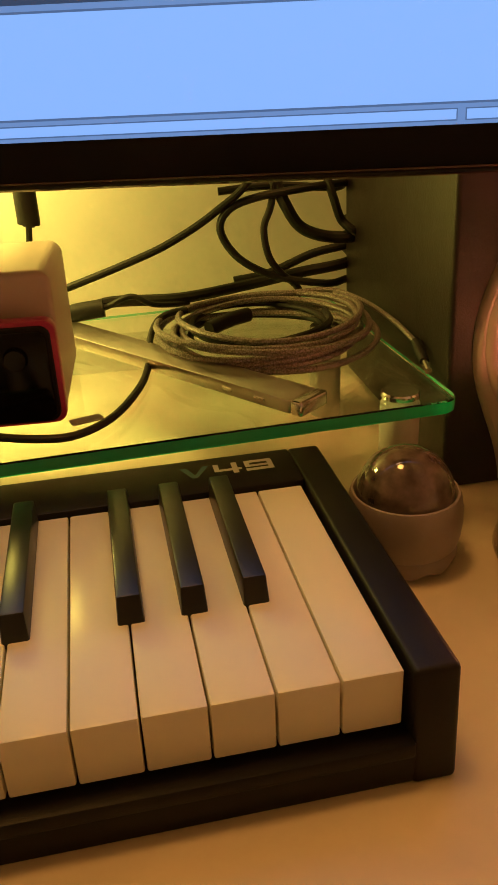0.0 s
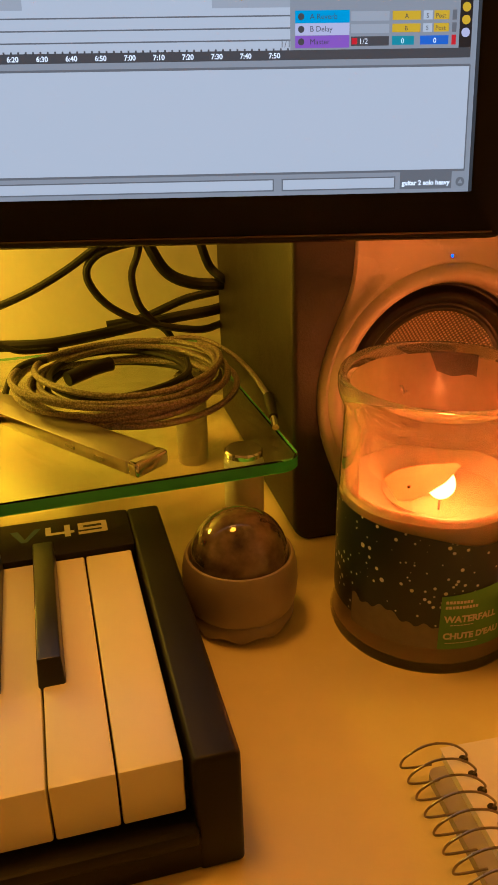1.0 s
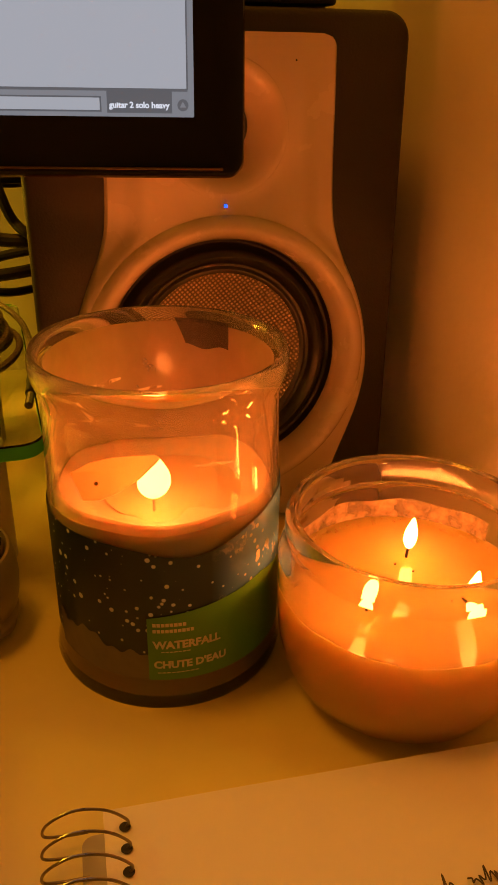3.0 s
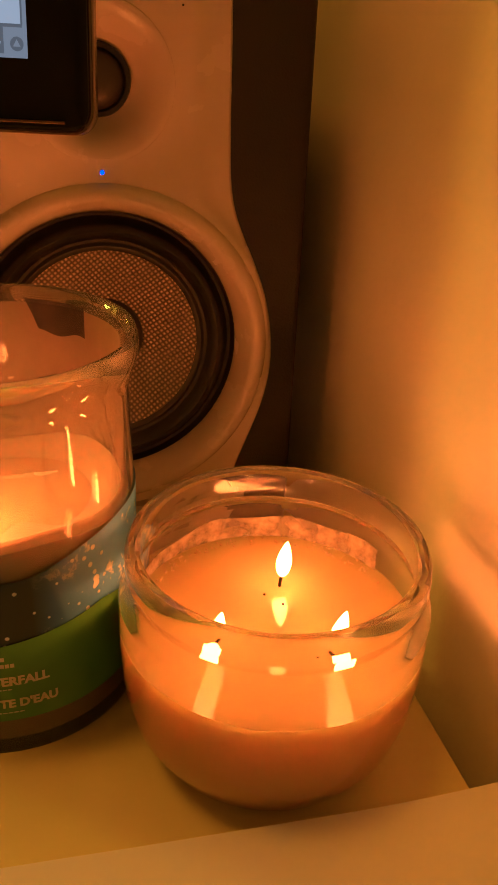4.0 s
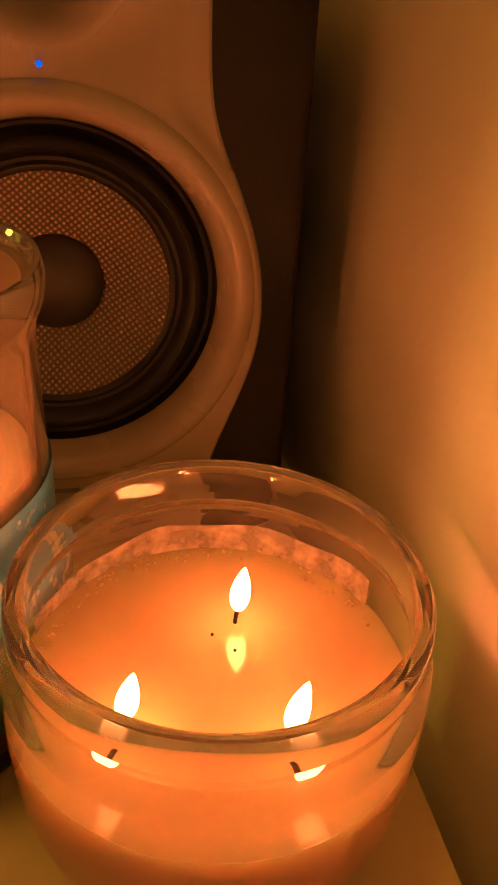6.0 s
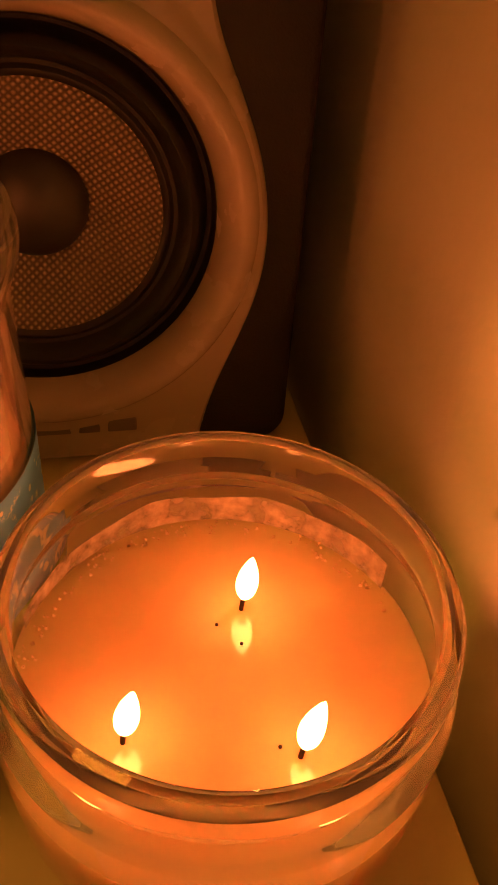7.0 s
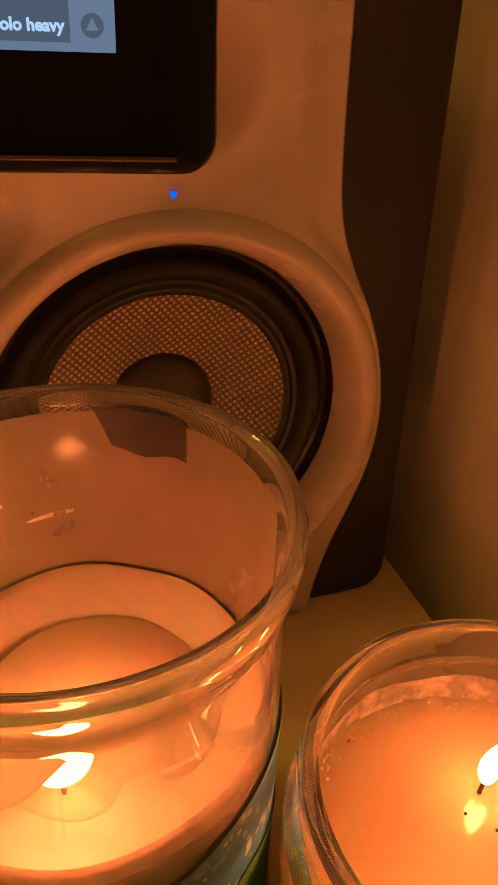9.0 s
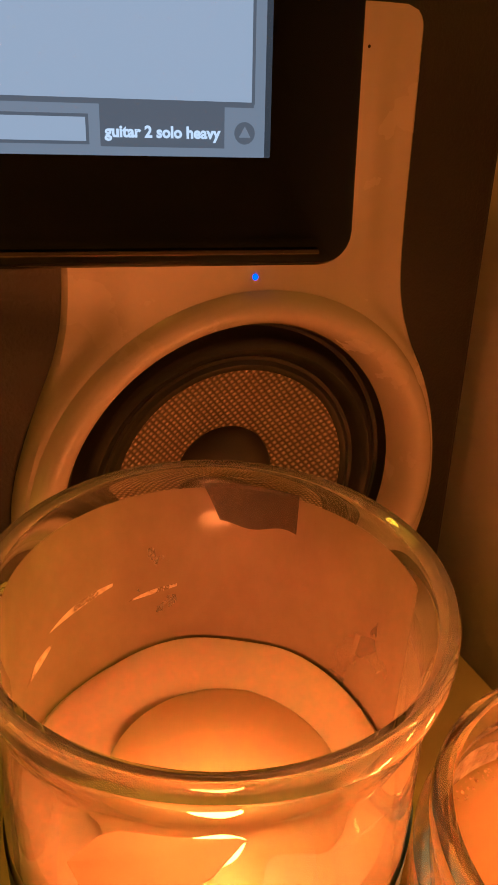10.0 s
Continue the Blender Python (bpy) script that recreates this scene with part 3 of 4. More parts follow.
# ---- loudspeaker ----
SX, SY = 0.2629, 0.4146
LEAN = 0.05                       # the front leans back a little from its foot
SPK = thing("loudspeaker", (SX, SY, 0), "dark studio loudspeaker with a grey sculpted front and woven cone", "loudspeaker")
WZ = 0.0915
HW = [(0.0, 0.0555), (0.012, 0.0575), (0.028, 0.0622), (0.045, 0.0688), (0.062, 0.0748), (0.078, 0.0778), (0.094, 0.0778), (0.107, 0.0762), (0.12, 0.0722), (0.133, 0.067), (0.143, 0.0626),
      (0.153, 0.059), (0.163, 0.0572), (0.175, 0.0565), (0.19, 0.0562), (0.215, 0.0561), (0.24, 0.0558)]


def half_width(z):
    w = float(np.interp(z, [p[0] for p in HW], [p[1] for p in HW]))
    top = 0.2432
    if z > top - 0.006:
        k = (z - (top - 0.006)) / 0.006
        w -= 0.006 * (1 - math.sqrt(max(0, 1 - k * k)))
    return w


def build_speaker():
    cab = prism(rounded_rect(-0.0925, 0.0925, DZ, 0.2535, 0.012, 8, (1, 1, 1, 1)), 0.001, 0.205, "xz", 0.0035, 3)
    # openings for the two drivers
    front = min(cab.faces, key=lambda f: f.calc_center_median().y + (0 if len(f.verts) > 20 else 1))
    rim = list(front.edges)
    yf = front.calc_center_median().y
    bmesh.ops.delete(cab, geom=[front], context="FACES_ONLY")
    for r, zc in ((0.0645, WZ), (0.0275, 0.2035)):
        loop = [cab.verts.new((r * math.cos(2 * math.pi * k / 64), yf, zc + r * math.sin(2 * math.pi * k / 64))) for k in range(64)]
        rim += [cab.edges.new((loop[k], loop[(k + 1) % 64])) for k in range(64)]
    bmesh.ops.triangle_fill(cab, use_beauty=True, use_dissolve=False, edges=rim, normal=(0, -1, 0))
    part("cabinet", cab, VINYL, SPK, "dark brown vinyl cabinet")
    # sculpted front plate over the cabinet
    zs = list(np.linspace(-0.001, 0.2432, 190))
    us = np.linspace(-1, 1, 121)
    smooth_hw = {}
    for z in zs:
        smooth_hw[z] = sum(half_width(z + d) for d in (-0.006, -0.003, 0, 0.003, 0.006)) / 5 if z < 0.232 else half_width(z)

    def sstep(a, b, v):
        t = min(1, max(0, (v - a) / (b - a)))
        return t * t * (3 - 2 * t)

    bm = bmesh.new()
    grid = []
    for z in zs:
        hw = smooth_hw[z]
        row = []
        for u in us:
            x = u * hw
            r = math.hypot(x, z - WZ)
            y = -0.0045
            y -= 0.0022 * math.exp(-((r - 0.072) / 0.008) ** 2)
            inner = 0.037 + 0.03 * sstep(0.165, 0.115, z)
            flank = sstep(inner, inner + 0.012, abs(x)) * sstep(0.085, 0.11, z)
            y += 0.0035 * flank * sstep(0.0735, 0.08, r)
            edge = 1 - abs(u)
            y += 0.0032 * (1 - sstep(0.0, 0.035, edge)) ** 2
            row.append(bm.verts.new((x, y, z)))
        grid.append(row)
    for i in range(len(zs) - 1):
        for k in range(len(us) - 1):
            q = (grid[i][k], grid[i][k + 1], grid[i + 1][k + 1], grid[i + 1][k])
            c = sum((v.co for v in q), Vector()) / 4
            if math.hypot(c.x, c.z - WZ) < 0.0690 or math.hypot(c.x, c.z - 0.2035) < 0.0288:
                continue
            bm.faces.new(q)
    bmesh.ops.delete(bm, geom=[v for v in bm.verts if not v.link_faces], context="VERTS")
    ext = bmesh.ops.extrude_edge_only(bm, edges=[e for e in bm.edges if e.is_boundary])
    bmesh.ops.translate(bm, verts=[g for g in ext["geom"] if isinstance(g, bmesh.types.BMVert)], vec=(0, 0.005, 0))
    bmesh.ops.recalc_face_normals(bm, faces=bm.faces)
    part("front_plate", bm, PLATE, SPK, "satin grey sculpted plate")
    w = (0, 0, WZ)
    part("woofer_bezel", revolve([(0.0752, 0.0034), (0.0742, 0.0060), (0.0727, 0.0086), (0.0709, 0.0104), (0.0690, 0.0110), (0.0671, 0.0106), (0.0653, 0.0092), (0.0637, 0.0066), (0.0624, 0.0032), (0.0614, -0.0006), (0.0610, -0.0036)], 96, w, "y"), PLATE, SPK, "rounded grey bezel ring")
    part("surround", revolve([(0.0616, -0.0012), (0.0608, -0.0046), (0.0596, -0.0072), (0.0582, -0.0078), (0.0568, -0.0066), (0.0556, -0.0040), (0.0542, -0.0022), (0.0524, -0.0016), (0.0506, -0.0024), (0.0492, -0.0046), (0.0480, -0.0066), (0.0466, -0.0070), (0.0452, -0.0062), (0.0440, -0.0064), (0.0428, -0.0072)], 96, w, "y"), SURROUND, SPK, "black rubber roll surround")
    part("cone", revolve([(0.0442, -0.0066), (0.036, -0.0098), (0.028, -0.0130), (0.0178, -0.0168)], 96, w, "y"), WEAVE, SPK, "brown woven cone")
    part("dust_cap", revolve([(0.0184, -0.0166)] + [(0.0184 * math.cos(radians(a)), -0.0166 + 0.0085 * math.sin(radians(a))) for a in range(10, 90, 10)] + [(0, -0.0081)], 64, w, "y"), DOME, SPK, "dark domed dust cap")
    tw = (0, 0, 0.2035)
    part("tweeter_guide", revolve([(0.0312, 0.0040), (0.0307, 0.0048), (0.0297, 0.0049), (0.0280, 0.0044), (0.0252, 0.0028), (0.0222, 0.0), (0.0190, -0.0044), (0.0160, -0.0086), (0.0128, -0.0104)], 72, tw, "y"), PLATE, SPK, "dished grey wave guide")
    part("tweeter_ring", revolve([(0.0146, -0.0096), (0.0140, -0.0076), (0.0124, -0.0076), (0.0114, -0.0100)], 64, tw, "y"), SURROUND, SPK)
    part("tweeter_dome", revolve([(0.0118, -0.0098)] + [(0.0115 * math.cos(radians(a)), -0.0098 + 0.006 * math.sin(radians(a))) for a in range(10, 90, 10)] + [(0, -0.0038)], 48, tw, "y"), DOME, SPK, "dark silk tweeter dome")
    part("power_light", revolve([(0.0009, 0.0044), (0.0009, 0.0060), (0.0, 0.0063)], 20, (0, 0, 0.1693), "y"), LED_BLUE, SPK, "small blue power light")
    for x0, x1 in ((-0.031, -0.017), (-0.015, -0.011), (-0.008, 0.006), (0.009, 0.017), (0.02, 0.031)):
        part("badge_bar", box(x0, x1, -0.0056, -0.004, 0.0105, 0.0165, 0.0004, 1), EMBOSS, SPK, "dark embossed badge")
    for x, z in ((0.034, 0.232), (-0.034, 0.232)):
        part("screw", revolve([(0.0005, 0.0044), (0.0004, 0.0047), (0.0, 0.0048)], 14, (x, 0, z), "y"), BLACK, SPK)


build_speaker()
SPK.matrix_basis = pose(SX, SY, 0, 0, 0, 2.8)
slope = Matrix.Identity(4)
slope[1][2] = LEAN
for piece in SPK.children:
    piece.data.transform(slope)

gadget = thing("media_box", (0.2890, 0.478, 0.2535), "small black plastic box lying on top of the loudspeaker", "electronic box")
part("case", prism(rounded_rect(-0.035, 0.031, -0.04, 0.04, 0.006), 0.0015, 0.013, "xy", 0.0015, 2), BLACK, gadget)
for x in (-0.026, 0.022):
    for y in (-0.03, 0.03):
        part("foot", revolve([(0, 0), (0.005, 0), (0.005, 0.002), (0, 0.002)], 16, (x, y, 0)), RUBBER, gadget)


# ---- keyboard ----
KB = thing("music_keyboard", (0.0, 0.29, 0.0), "black music keyboard with white and black piano keys", "keyboard")
KB.matrix_basis = Matrix.Translation((0.0767, 0.2062, 0)) @ Matrix.Rotation(radians(3.6), 4, "Z") @ Matrix.Translation((-0.0767, 0.29 - 0.2052, 0))
PITCH, KX, KF, KBACK, KZ, NKEYS = 0.0235, 0.0772, 0.2052, 0.3465, 0.0457, 29
KL = KX - PITCH * NKEYS


def build_keyboard():
    o = (0.0, 0.29, 0.0)
    part("base", box(KL - 0.019, 0.0962, 0.199, 0.386, DZ, 0.014, 0.002), BLACK, KB, world_at=o)
    part("front_rail", box(KL - 0.004, 0.0802, 0.1975, 0.214, 0.010, 0.0172, 0.0016), BLACK, KB, world_at=o)

    def cheek(x0, x1):
        bm = box(x0, x1, 0.198, 0.386, DZ, 0.0478)
        for v in bm.verts:
            if v.co.z > 0.02 and v.co.y < 0.25:
                v.co.y += 0.003
        bmesh.ops.bevel(bm, geom=bm.edges[:], offset=0.0022, segments=3, affect="EDGES", profile=0.5)
        part("end_cheek", bm, BLACK, KB, world_at=o)

    cheek(0.0792, 0.0968)
    cheek(KL - 0.02, KL - 0.0022)
    part("top_panel", box(KL - 0.0022, 0.0795, KBACK + 0.0012, 0.3855, 0.012, 0.0482, 0.0018), BLACK, KB, world_at=o)
    part("key_bed", box(KL - 0.002, 0.0792, 0.213, KBACK + 0.002, 0.013, 0.022), HOLE, KB, world_at=o)
    # one key mesh of each sort, shared
    bm = box(0.0004, PITCH - 0.0004, KF - 0.29, KBACK - 0.29, 0.0205, KZ, 0.0009, 2)
    first = part("white_key", bm, KEY_WHITE, KB)
    first.location.x = KX - PITCH
    for k in range(1, NKEYS):
        ob = bpy.data.objects.new("white_key", first.data)
        scene.collection.objects.link(ob)
        ob.parent = KB
        ob.location.x = KX - PITCH * (k + 1)
    bm = box(-0.0066, 0.0066, 0.2500 - 0.29, KBACK - 0.29 + 0.0005, 0.0235, 0.0572)
    for v in bm.verts:
        if v.co.z > 0.05:
            v.co.x *= 0.72
            if v.co.y < 0:
                v.co.y += 0.0085
    bmesh.ops.bevel(bm, geom=bm.edges[:], offset=0.001, segments=2, affect="EDGES", profile=0.5)
    black = None
    for k in range(1, NKEYS):
        # counted from the high end: C, B, A, G, F, E, D and over again
        if k % 7 in (2, 3, 4, 6, 0):
            nudge = {2: 0.0016, 3: 0.0, 4: -0.0016, 6: 0.0012, 0: -0.0012}[k % 7]
            if black is None:
                black = ob = part("black_key", bm, KEY_BLACK, KB)
            else:
                ob = bpy.data.objects.new("black_key", black.data)
                scene.collection.objects.link(ob)
                ob.parent = KB
            ob.location.x = KX - PITCH * k + nudge + 0.0024

    def stroke(name, quads, m):
        bm = bmesh.new()
        for i, q in enumerate(quads):
            lo = [bm.verts.new((x, y, 0.0484 + 0.00006 * i)) for x, y in q]
            bm.faces.new(lo)
        bmesh.ops.recalc_face_normals(bm, faces=bm.faces)
        for f in bm.faces:
            if f.normal.z < 0:
                f.normal_flip()
        part(name, bm, m, KB, world_at=o, smooth=False)

    def bar(x0, y0, x1, y1):
        return [(x0, y0), (x1, y0), (x1, y1), (x0, y1)]

    y0, y1, t = 0.3635, 0.3755, 0.0028
    stroke("badge_blue", [[(0.0175, y1), (0.0215, y1), (0.0262, y0), (0.0232, y0)], [(0.0300, y1), (0.0335, y1), (0.0262, y0), (0.0235, y0)]], LOGO_BLUE)
    stroke("badge_silver", [bar(0.0355, 0.368, 0.0383, y1), bar(0.0355, 0.3668, 0.0502, 0.3692), bar(0.0452, y0, 0.0482, y1)], LOGO_SILVER)
    stroke("badge_silver", [bar(0.0522, y1 - t, 0.0672, y1), bar(0.0522, 0.3682, 0.0672, 0.3704), bar(0.0522, 0.3704, 0.055, y1 - t), bar(0.0644, y0 + t, 0.0672, y1 - t), bar(0.0522, y0, 0.0672, y0 + t)], LOGO_SILVER)


build_keyboard()


# ---- glass shelf ----
def build_shelf():
    o = (0.1400, 0.4025, 0.0)
    sh = thing("glass_shelf", o, "clear glass shelf with green edges on satin metal legs", "shelf")
    ang = math.atan2(0.391 - 0.3655, 0.1695 + 0.0823)
    c = Vector((0.1700, 0.3895, 0.0))
    m = Matrix.Translation(c) @ Matrix.Rotation(ang, 4, "Z")
    out = rounded_rect(-0.62, 0.0, 0.0, 0.245, 0.012, 8)
    top, thick = 0.066, 0.0082
    bm = prism(out, top - thick, top, "xy", 0.0008, 1)
    move(bm, m)
    slab = part("glass_slab", bm, SHELF_GLASS, sh, "clear glass pane", world_at=o)
    slab.data.materials.append(SHELF_EDGE)
    for p in slab.data.polygons:
        if abs(p.normal.z) < 0.5:
            p.material_index = 1
    slab.visible_shadow = False
    for lx, ly in ((-0.031, 0.016), (-0.031, 0.15), (-0.52, 0.02), (-0.52, 0.15)):
        p = m @ Vector((lx, ly, 0))
        leg = part("leg", revolve([(0, DZ), (0.0112, DZ), (0.0115, DZ + 0.001), (0.0115, top - thick - 0.0006), (0, top - thick - 0.0006)], 40, (p.x, p.y, 0)), LEG, sh, "satin metal leg", world_at=o)
        part("cap", revolve([(0, top + 0.0002), (0.0112, top + 0.0002), (0.0112, top + 0.0026), (0.0102, top + 0.0036), (0, top + 0.0038)], 40, (p.x, p.y, 0)), CHROME, sh, "chrome cap", world_at=o)


build_shelf()
GZ = 0.0664


# ---- things on the shelf ----
def build_coil():
    co = thing("coiled_cable", (0.078, 0.512, GZ), "coil of silver braided cable with a metal plug, lying on glass", "cable")
    rng = random.Random(4)
    pts = []
    turns = 8
    for k in range(turns * 24 + 1):
        a = 2 * math.pi * k / 24 + 0.6
        lap = k / 24
        r = 0.062 + 0.006 * math.sin(lap * 2.3) + 0.004 * math.sin(a * 1.0 + lap * 1.7)
        z = 0.004 + 0.0022 * lap + 0.0018 * math.sin(a * 2 + lap)
        pts.append((r * math.cos(a) * 1.06, r * math.sin(a), z))
    a = pts[-1]
    tail = [(0.074, 0.02, 0.019), (0.083, -0.02, 0.016), (0.0865, -0.058, 0.012)]
    part("braided_lead", tube(pts, 0.0022, 8, smooth_n=2), BRAID, co)
    part("tail", tube([(0.02, 0.055, 0.02), (0.055, 0.048, 0.022)] + tail, 0.0019, 8, smooth_n=8), BRAID, co)
    part("plug_sleeve", tube([(0.0865, -0.056, 0.012), (0.0845, -0.078, 0.0072)], [0.0036] * 4 + [0.003] * 20, 14, smooth_n=6), RUBBER, co, "black plug sleeve")
    part("plug_tip", tube([(0.0845, -0.078, 0.0072), (0.0835, -0.089, 0.005)], 0.0022, 12, smooth_n=4), CHROME, co, "gold plug tip")
    # a black lead lies inside the silver coil
    bl = thing("black_cable_coil", (0.074, 0.52, GZ), "thin black cable coiled inside a silver coil", "cable")
    pts = [(0.05 * math.cos(t * 0.55) * (1 + 0.06 * math.sin(t)), 0.05 * math.sin(t * 0.55) * (1 + 0.08 * math.cos(t * 1.3)), 0.004 + 0.0006 * t) for t in range(24)]
    part("lead", tube(pts, 0.0024, 8, smooth_n=6), RUBBER, bl)
    part("plug", tube([(-0.035, 0.0, 0.012), (-0.018, 0.012, 0.014), (-0.005, 0.02, 0.014)], 0.0052, 12, smooth_n=5), RUBBER, bl)


build_coil()


def build_bar():
    a, b = Vector((-0.068, 0.572, GZ)), Vector((0.083, 0.392, GZ))
    d = (b - a)
    br = thing("metal_bar", tuple((a + b) / 2), "flat polished silver metal bar lying on the glass shelf", "metal bar", turn=math.degrees(math.atan2(d.y, d.x)))
    L = d.length
    part("body", prism(rounded_rect(-L / 2, L / 2 - 0.006, -0.011, 0.013, 0.002), 0.0, 0.0085, "xy", 0.0012, 2), SILVER, br, "brushed silver body")
    part("end_cap", prism(rounded_rect(L / 2 - 0.0062, L / 2 + 0.002, -0.0112, 0.0132, 0.002), 0.0, 0.0088, "xy", 0.0015, 2), CHROME, br, "polished chrome end")
    for x in (0.06, 0.085):
        part("side_button", box(x, x + 0.008, -0.0118, -0.0108, 0.003, 0.0055, 0.0004, 1), CHROME, br)


build_bar()


def build_devices():
    rb = thing("red_black_device", (-0.1, 0.42, GZ), "black glossy device with a red frame and round knob", "device")
    o = (-0.1, 0.42, GZ)
    part("body", prism(rounded_rect(-0.15, -0.0535, GZ + 0.002, 0.1225, 0.006), 0.406, 0.423, "xz", 0.002), BLACK, rb, world_at=o)
    part("red_frame", prism(rounded_rect(-0.1525, -0.0505, GZ, 0.1252, 0.007), 0.4085, 0.4185, "xz", 0.0015), RED, rb, "red plastic frame", world_at=o)
    part("front_glass", prism(rounded_rect(-0.148, -0.0555, GZ + 0.004, 0.1205, 0.005), 0.4045, 0.4068, "xz", 0.0006), BEZEL, rb, "black glossy front", world_at=o)
    knob = part("knob", revolve([(0, 0.004), (0.0055, 0.004), (0.006, 0.003), (0.0065, 0)], 32, (-0.0725, 0.4045, 0.1065), "y"), BEZEL, rb, world_at=o)
    bx = thing("cream_box", (-0.1, 0.475, GZ), "rounded cream plastic box standing behind a red device", "box")
    o = (-0.1, 0.475, GZ)
    part("shell", prism(rounded_rect(-0.15, -0.0512, GZ, 0.1478, 0.008), 0.4245, 0.51, "xz", 0.003, 3), CREAM, bx, world_at=o)
    tape = thing("tape_scrap", (-0.041, 0.4085, GZ), "small scrap of grey tape on glass", "tape", turn=20)
    part("strip", box(-0.009, 0.009, -0.004, 0.004, 0.0, 0.0006), CARD, tape)


build_devices()


# ---- cables behind the shelf ----
def cable(label, pts, r, base=None):
    at = base or pts[0]
    c = thing("cable", at, label, "cable", "cables behind the shelf")
    part("lead", tube([Vector(p) - Vector(at) for p in pts], r, 10), RUBBER, c)
    return c


Y = 0.60
cable("black cable slanting up behind the monitor", [(-0.1, Y, 0.083), (-0.067, Y, 0.0925), (-0.016, Y, 0.109), (0.019, Y, 0.1225), (0.055, Y, 0.143), (0.085, Y, 0.17), (0.11, Y + 0.02, 0.23), (0.11, Y + 0.063, 0.25)], 0.0029)
cable("thick black cable lying along the wall", [(-0.055, Y - 0.02, 0.078), (-0.03, Y, 0.081), (0.024, Y, 0.08), (0.08, Y + 0.02, 0.0815), (0.12, Y + 0.02, 0.088), (0.165, Y + 0.02, 0.095), (0.17, Y + 0.062, 0.1)], 0.0045)
plug = cable("black cable with a moulded connector", [(-0.09, Y - 0.03, 0.078), (-0.06, Y - 0.02, 0.0795), (-0.034, Y - 0.02, 0.0825), (-0.0136, Y - 0.02, 0.0895), (0.004, Y - 0.02, 0.082), (0.03, Y, 0.0755)], 0.0022)
part("connector", tube([(0.03, 0.01, 0.0015), (0.04, 0.01, 0.003), (0.056, 0.01, 0.0045)], 0.0068, 14, smooth_n=5), RUBBER, plug)
part("connector_collar", tube([(0.0, 0.01, -0.001), (0.03, 0.01, 0.0015)], 0.0048, 12, smooth_n=5), RUBBER, plug)
cable("black cable looping down below the monitor", [(0.175, Y + 0.03, 0.155), (0.13, Y, 0.157), (0.085, Y, 0.1515), (0.064, Y, 0.143), (0.0585, Y, 0.128), (0.072, Y, 0.107), (0.1, Y, 0.0915), (0.14, Y, 0.083), (0.165, Y + 0.03, 0.078)], 0.003)
cable("thin black cable hanging in a bow", [(0.105, Y + 0.01, 0.175), (0.0975, Y, 0.146), (0.0915, Y, 0.129), (0.0945, Y, 0.108), (0.103, Y, 0.095), (0.115, Y, 0.084), (0.12, Y, 0.075)], 0.0028)
cable("thick black cable curving to the loudspeaker", [(0.1, Y + 0.01, 0.168), (0.108, Y, 0.146), (0.12, Y, 0.128), (0.141, Y, 0.1195), (0.166, Y + 0.005, 0.1185), (0.172, Y + 0.062, 0.12)], 0.0046)
cable("black cable dropping behind the loudspeaker", [(0.14, Y + 0.01, 0.17), (0.1452, Y, 0.149), (0.152, Y, 0.131), (0.164, Y, 0.121), (0.172, Y + 0.062, 0.115)], 0.0034)
cable("black cable crossing to the wall", [(0.06, Y + 0.02, 0.155), (0.1, Y + 0.02, 0.157), (0.15, Y + 0.02, 0.153), (0.17, Y + 0.062, 0.15)], 0.003)
cable("black cable sagging over others", [(0.07, Y + 0.03, 0.083), (0.1, Y + 0.03, 0.0875), (0.135, Y + 0.03, 0.1005), (0.168, Y + 0.03, 0.107), (0.172, Y + 0.063, 0.108)], 0.0034)
cable("slim black cable resting on the glass", [(-0.09, 0.392, 0.069), (-0.066, 0.3835, 0.069), (-0.045, 0.3835, 0.069), (-0.0256, 0.404, 0.069), (-0.011, 0.444, 0.069), (-0.0045, 0.482, 0.0695), (-0.002, 0.52, 0.0745), (0.004, 0.532, 0.083), (0.014, 0.535, 0.0875), (0.026, 0.535, 0.0885)], 0.0023)
hp = cable("black power cable with a hanging plug", [(-0.078, 0.54, 0.12), (-0.0775, 0.553, 0.13), (-0.0765, 0.555, 0.14), (-0.0755, 0.555, 0.149)], 0.0022)
part("plug_body", tube([(0.0025, 0.015, 0.029), (0.003, 0.015, 0.033), (0.003, 0.015, 0.05), (0.003, 0.015, 0.085)], [0.004] * 3 + [0.0075] * 60, 16, smooth_n=5), RUBBER, hp, "moulded black plug")


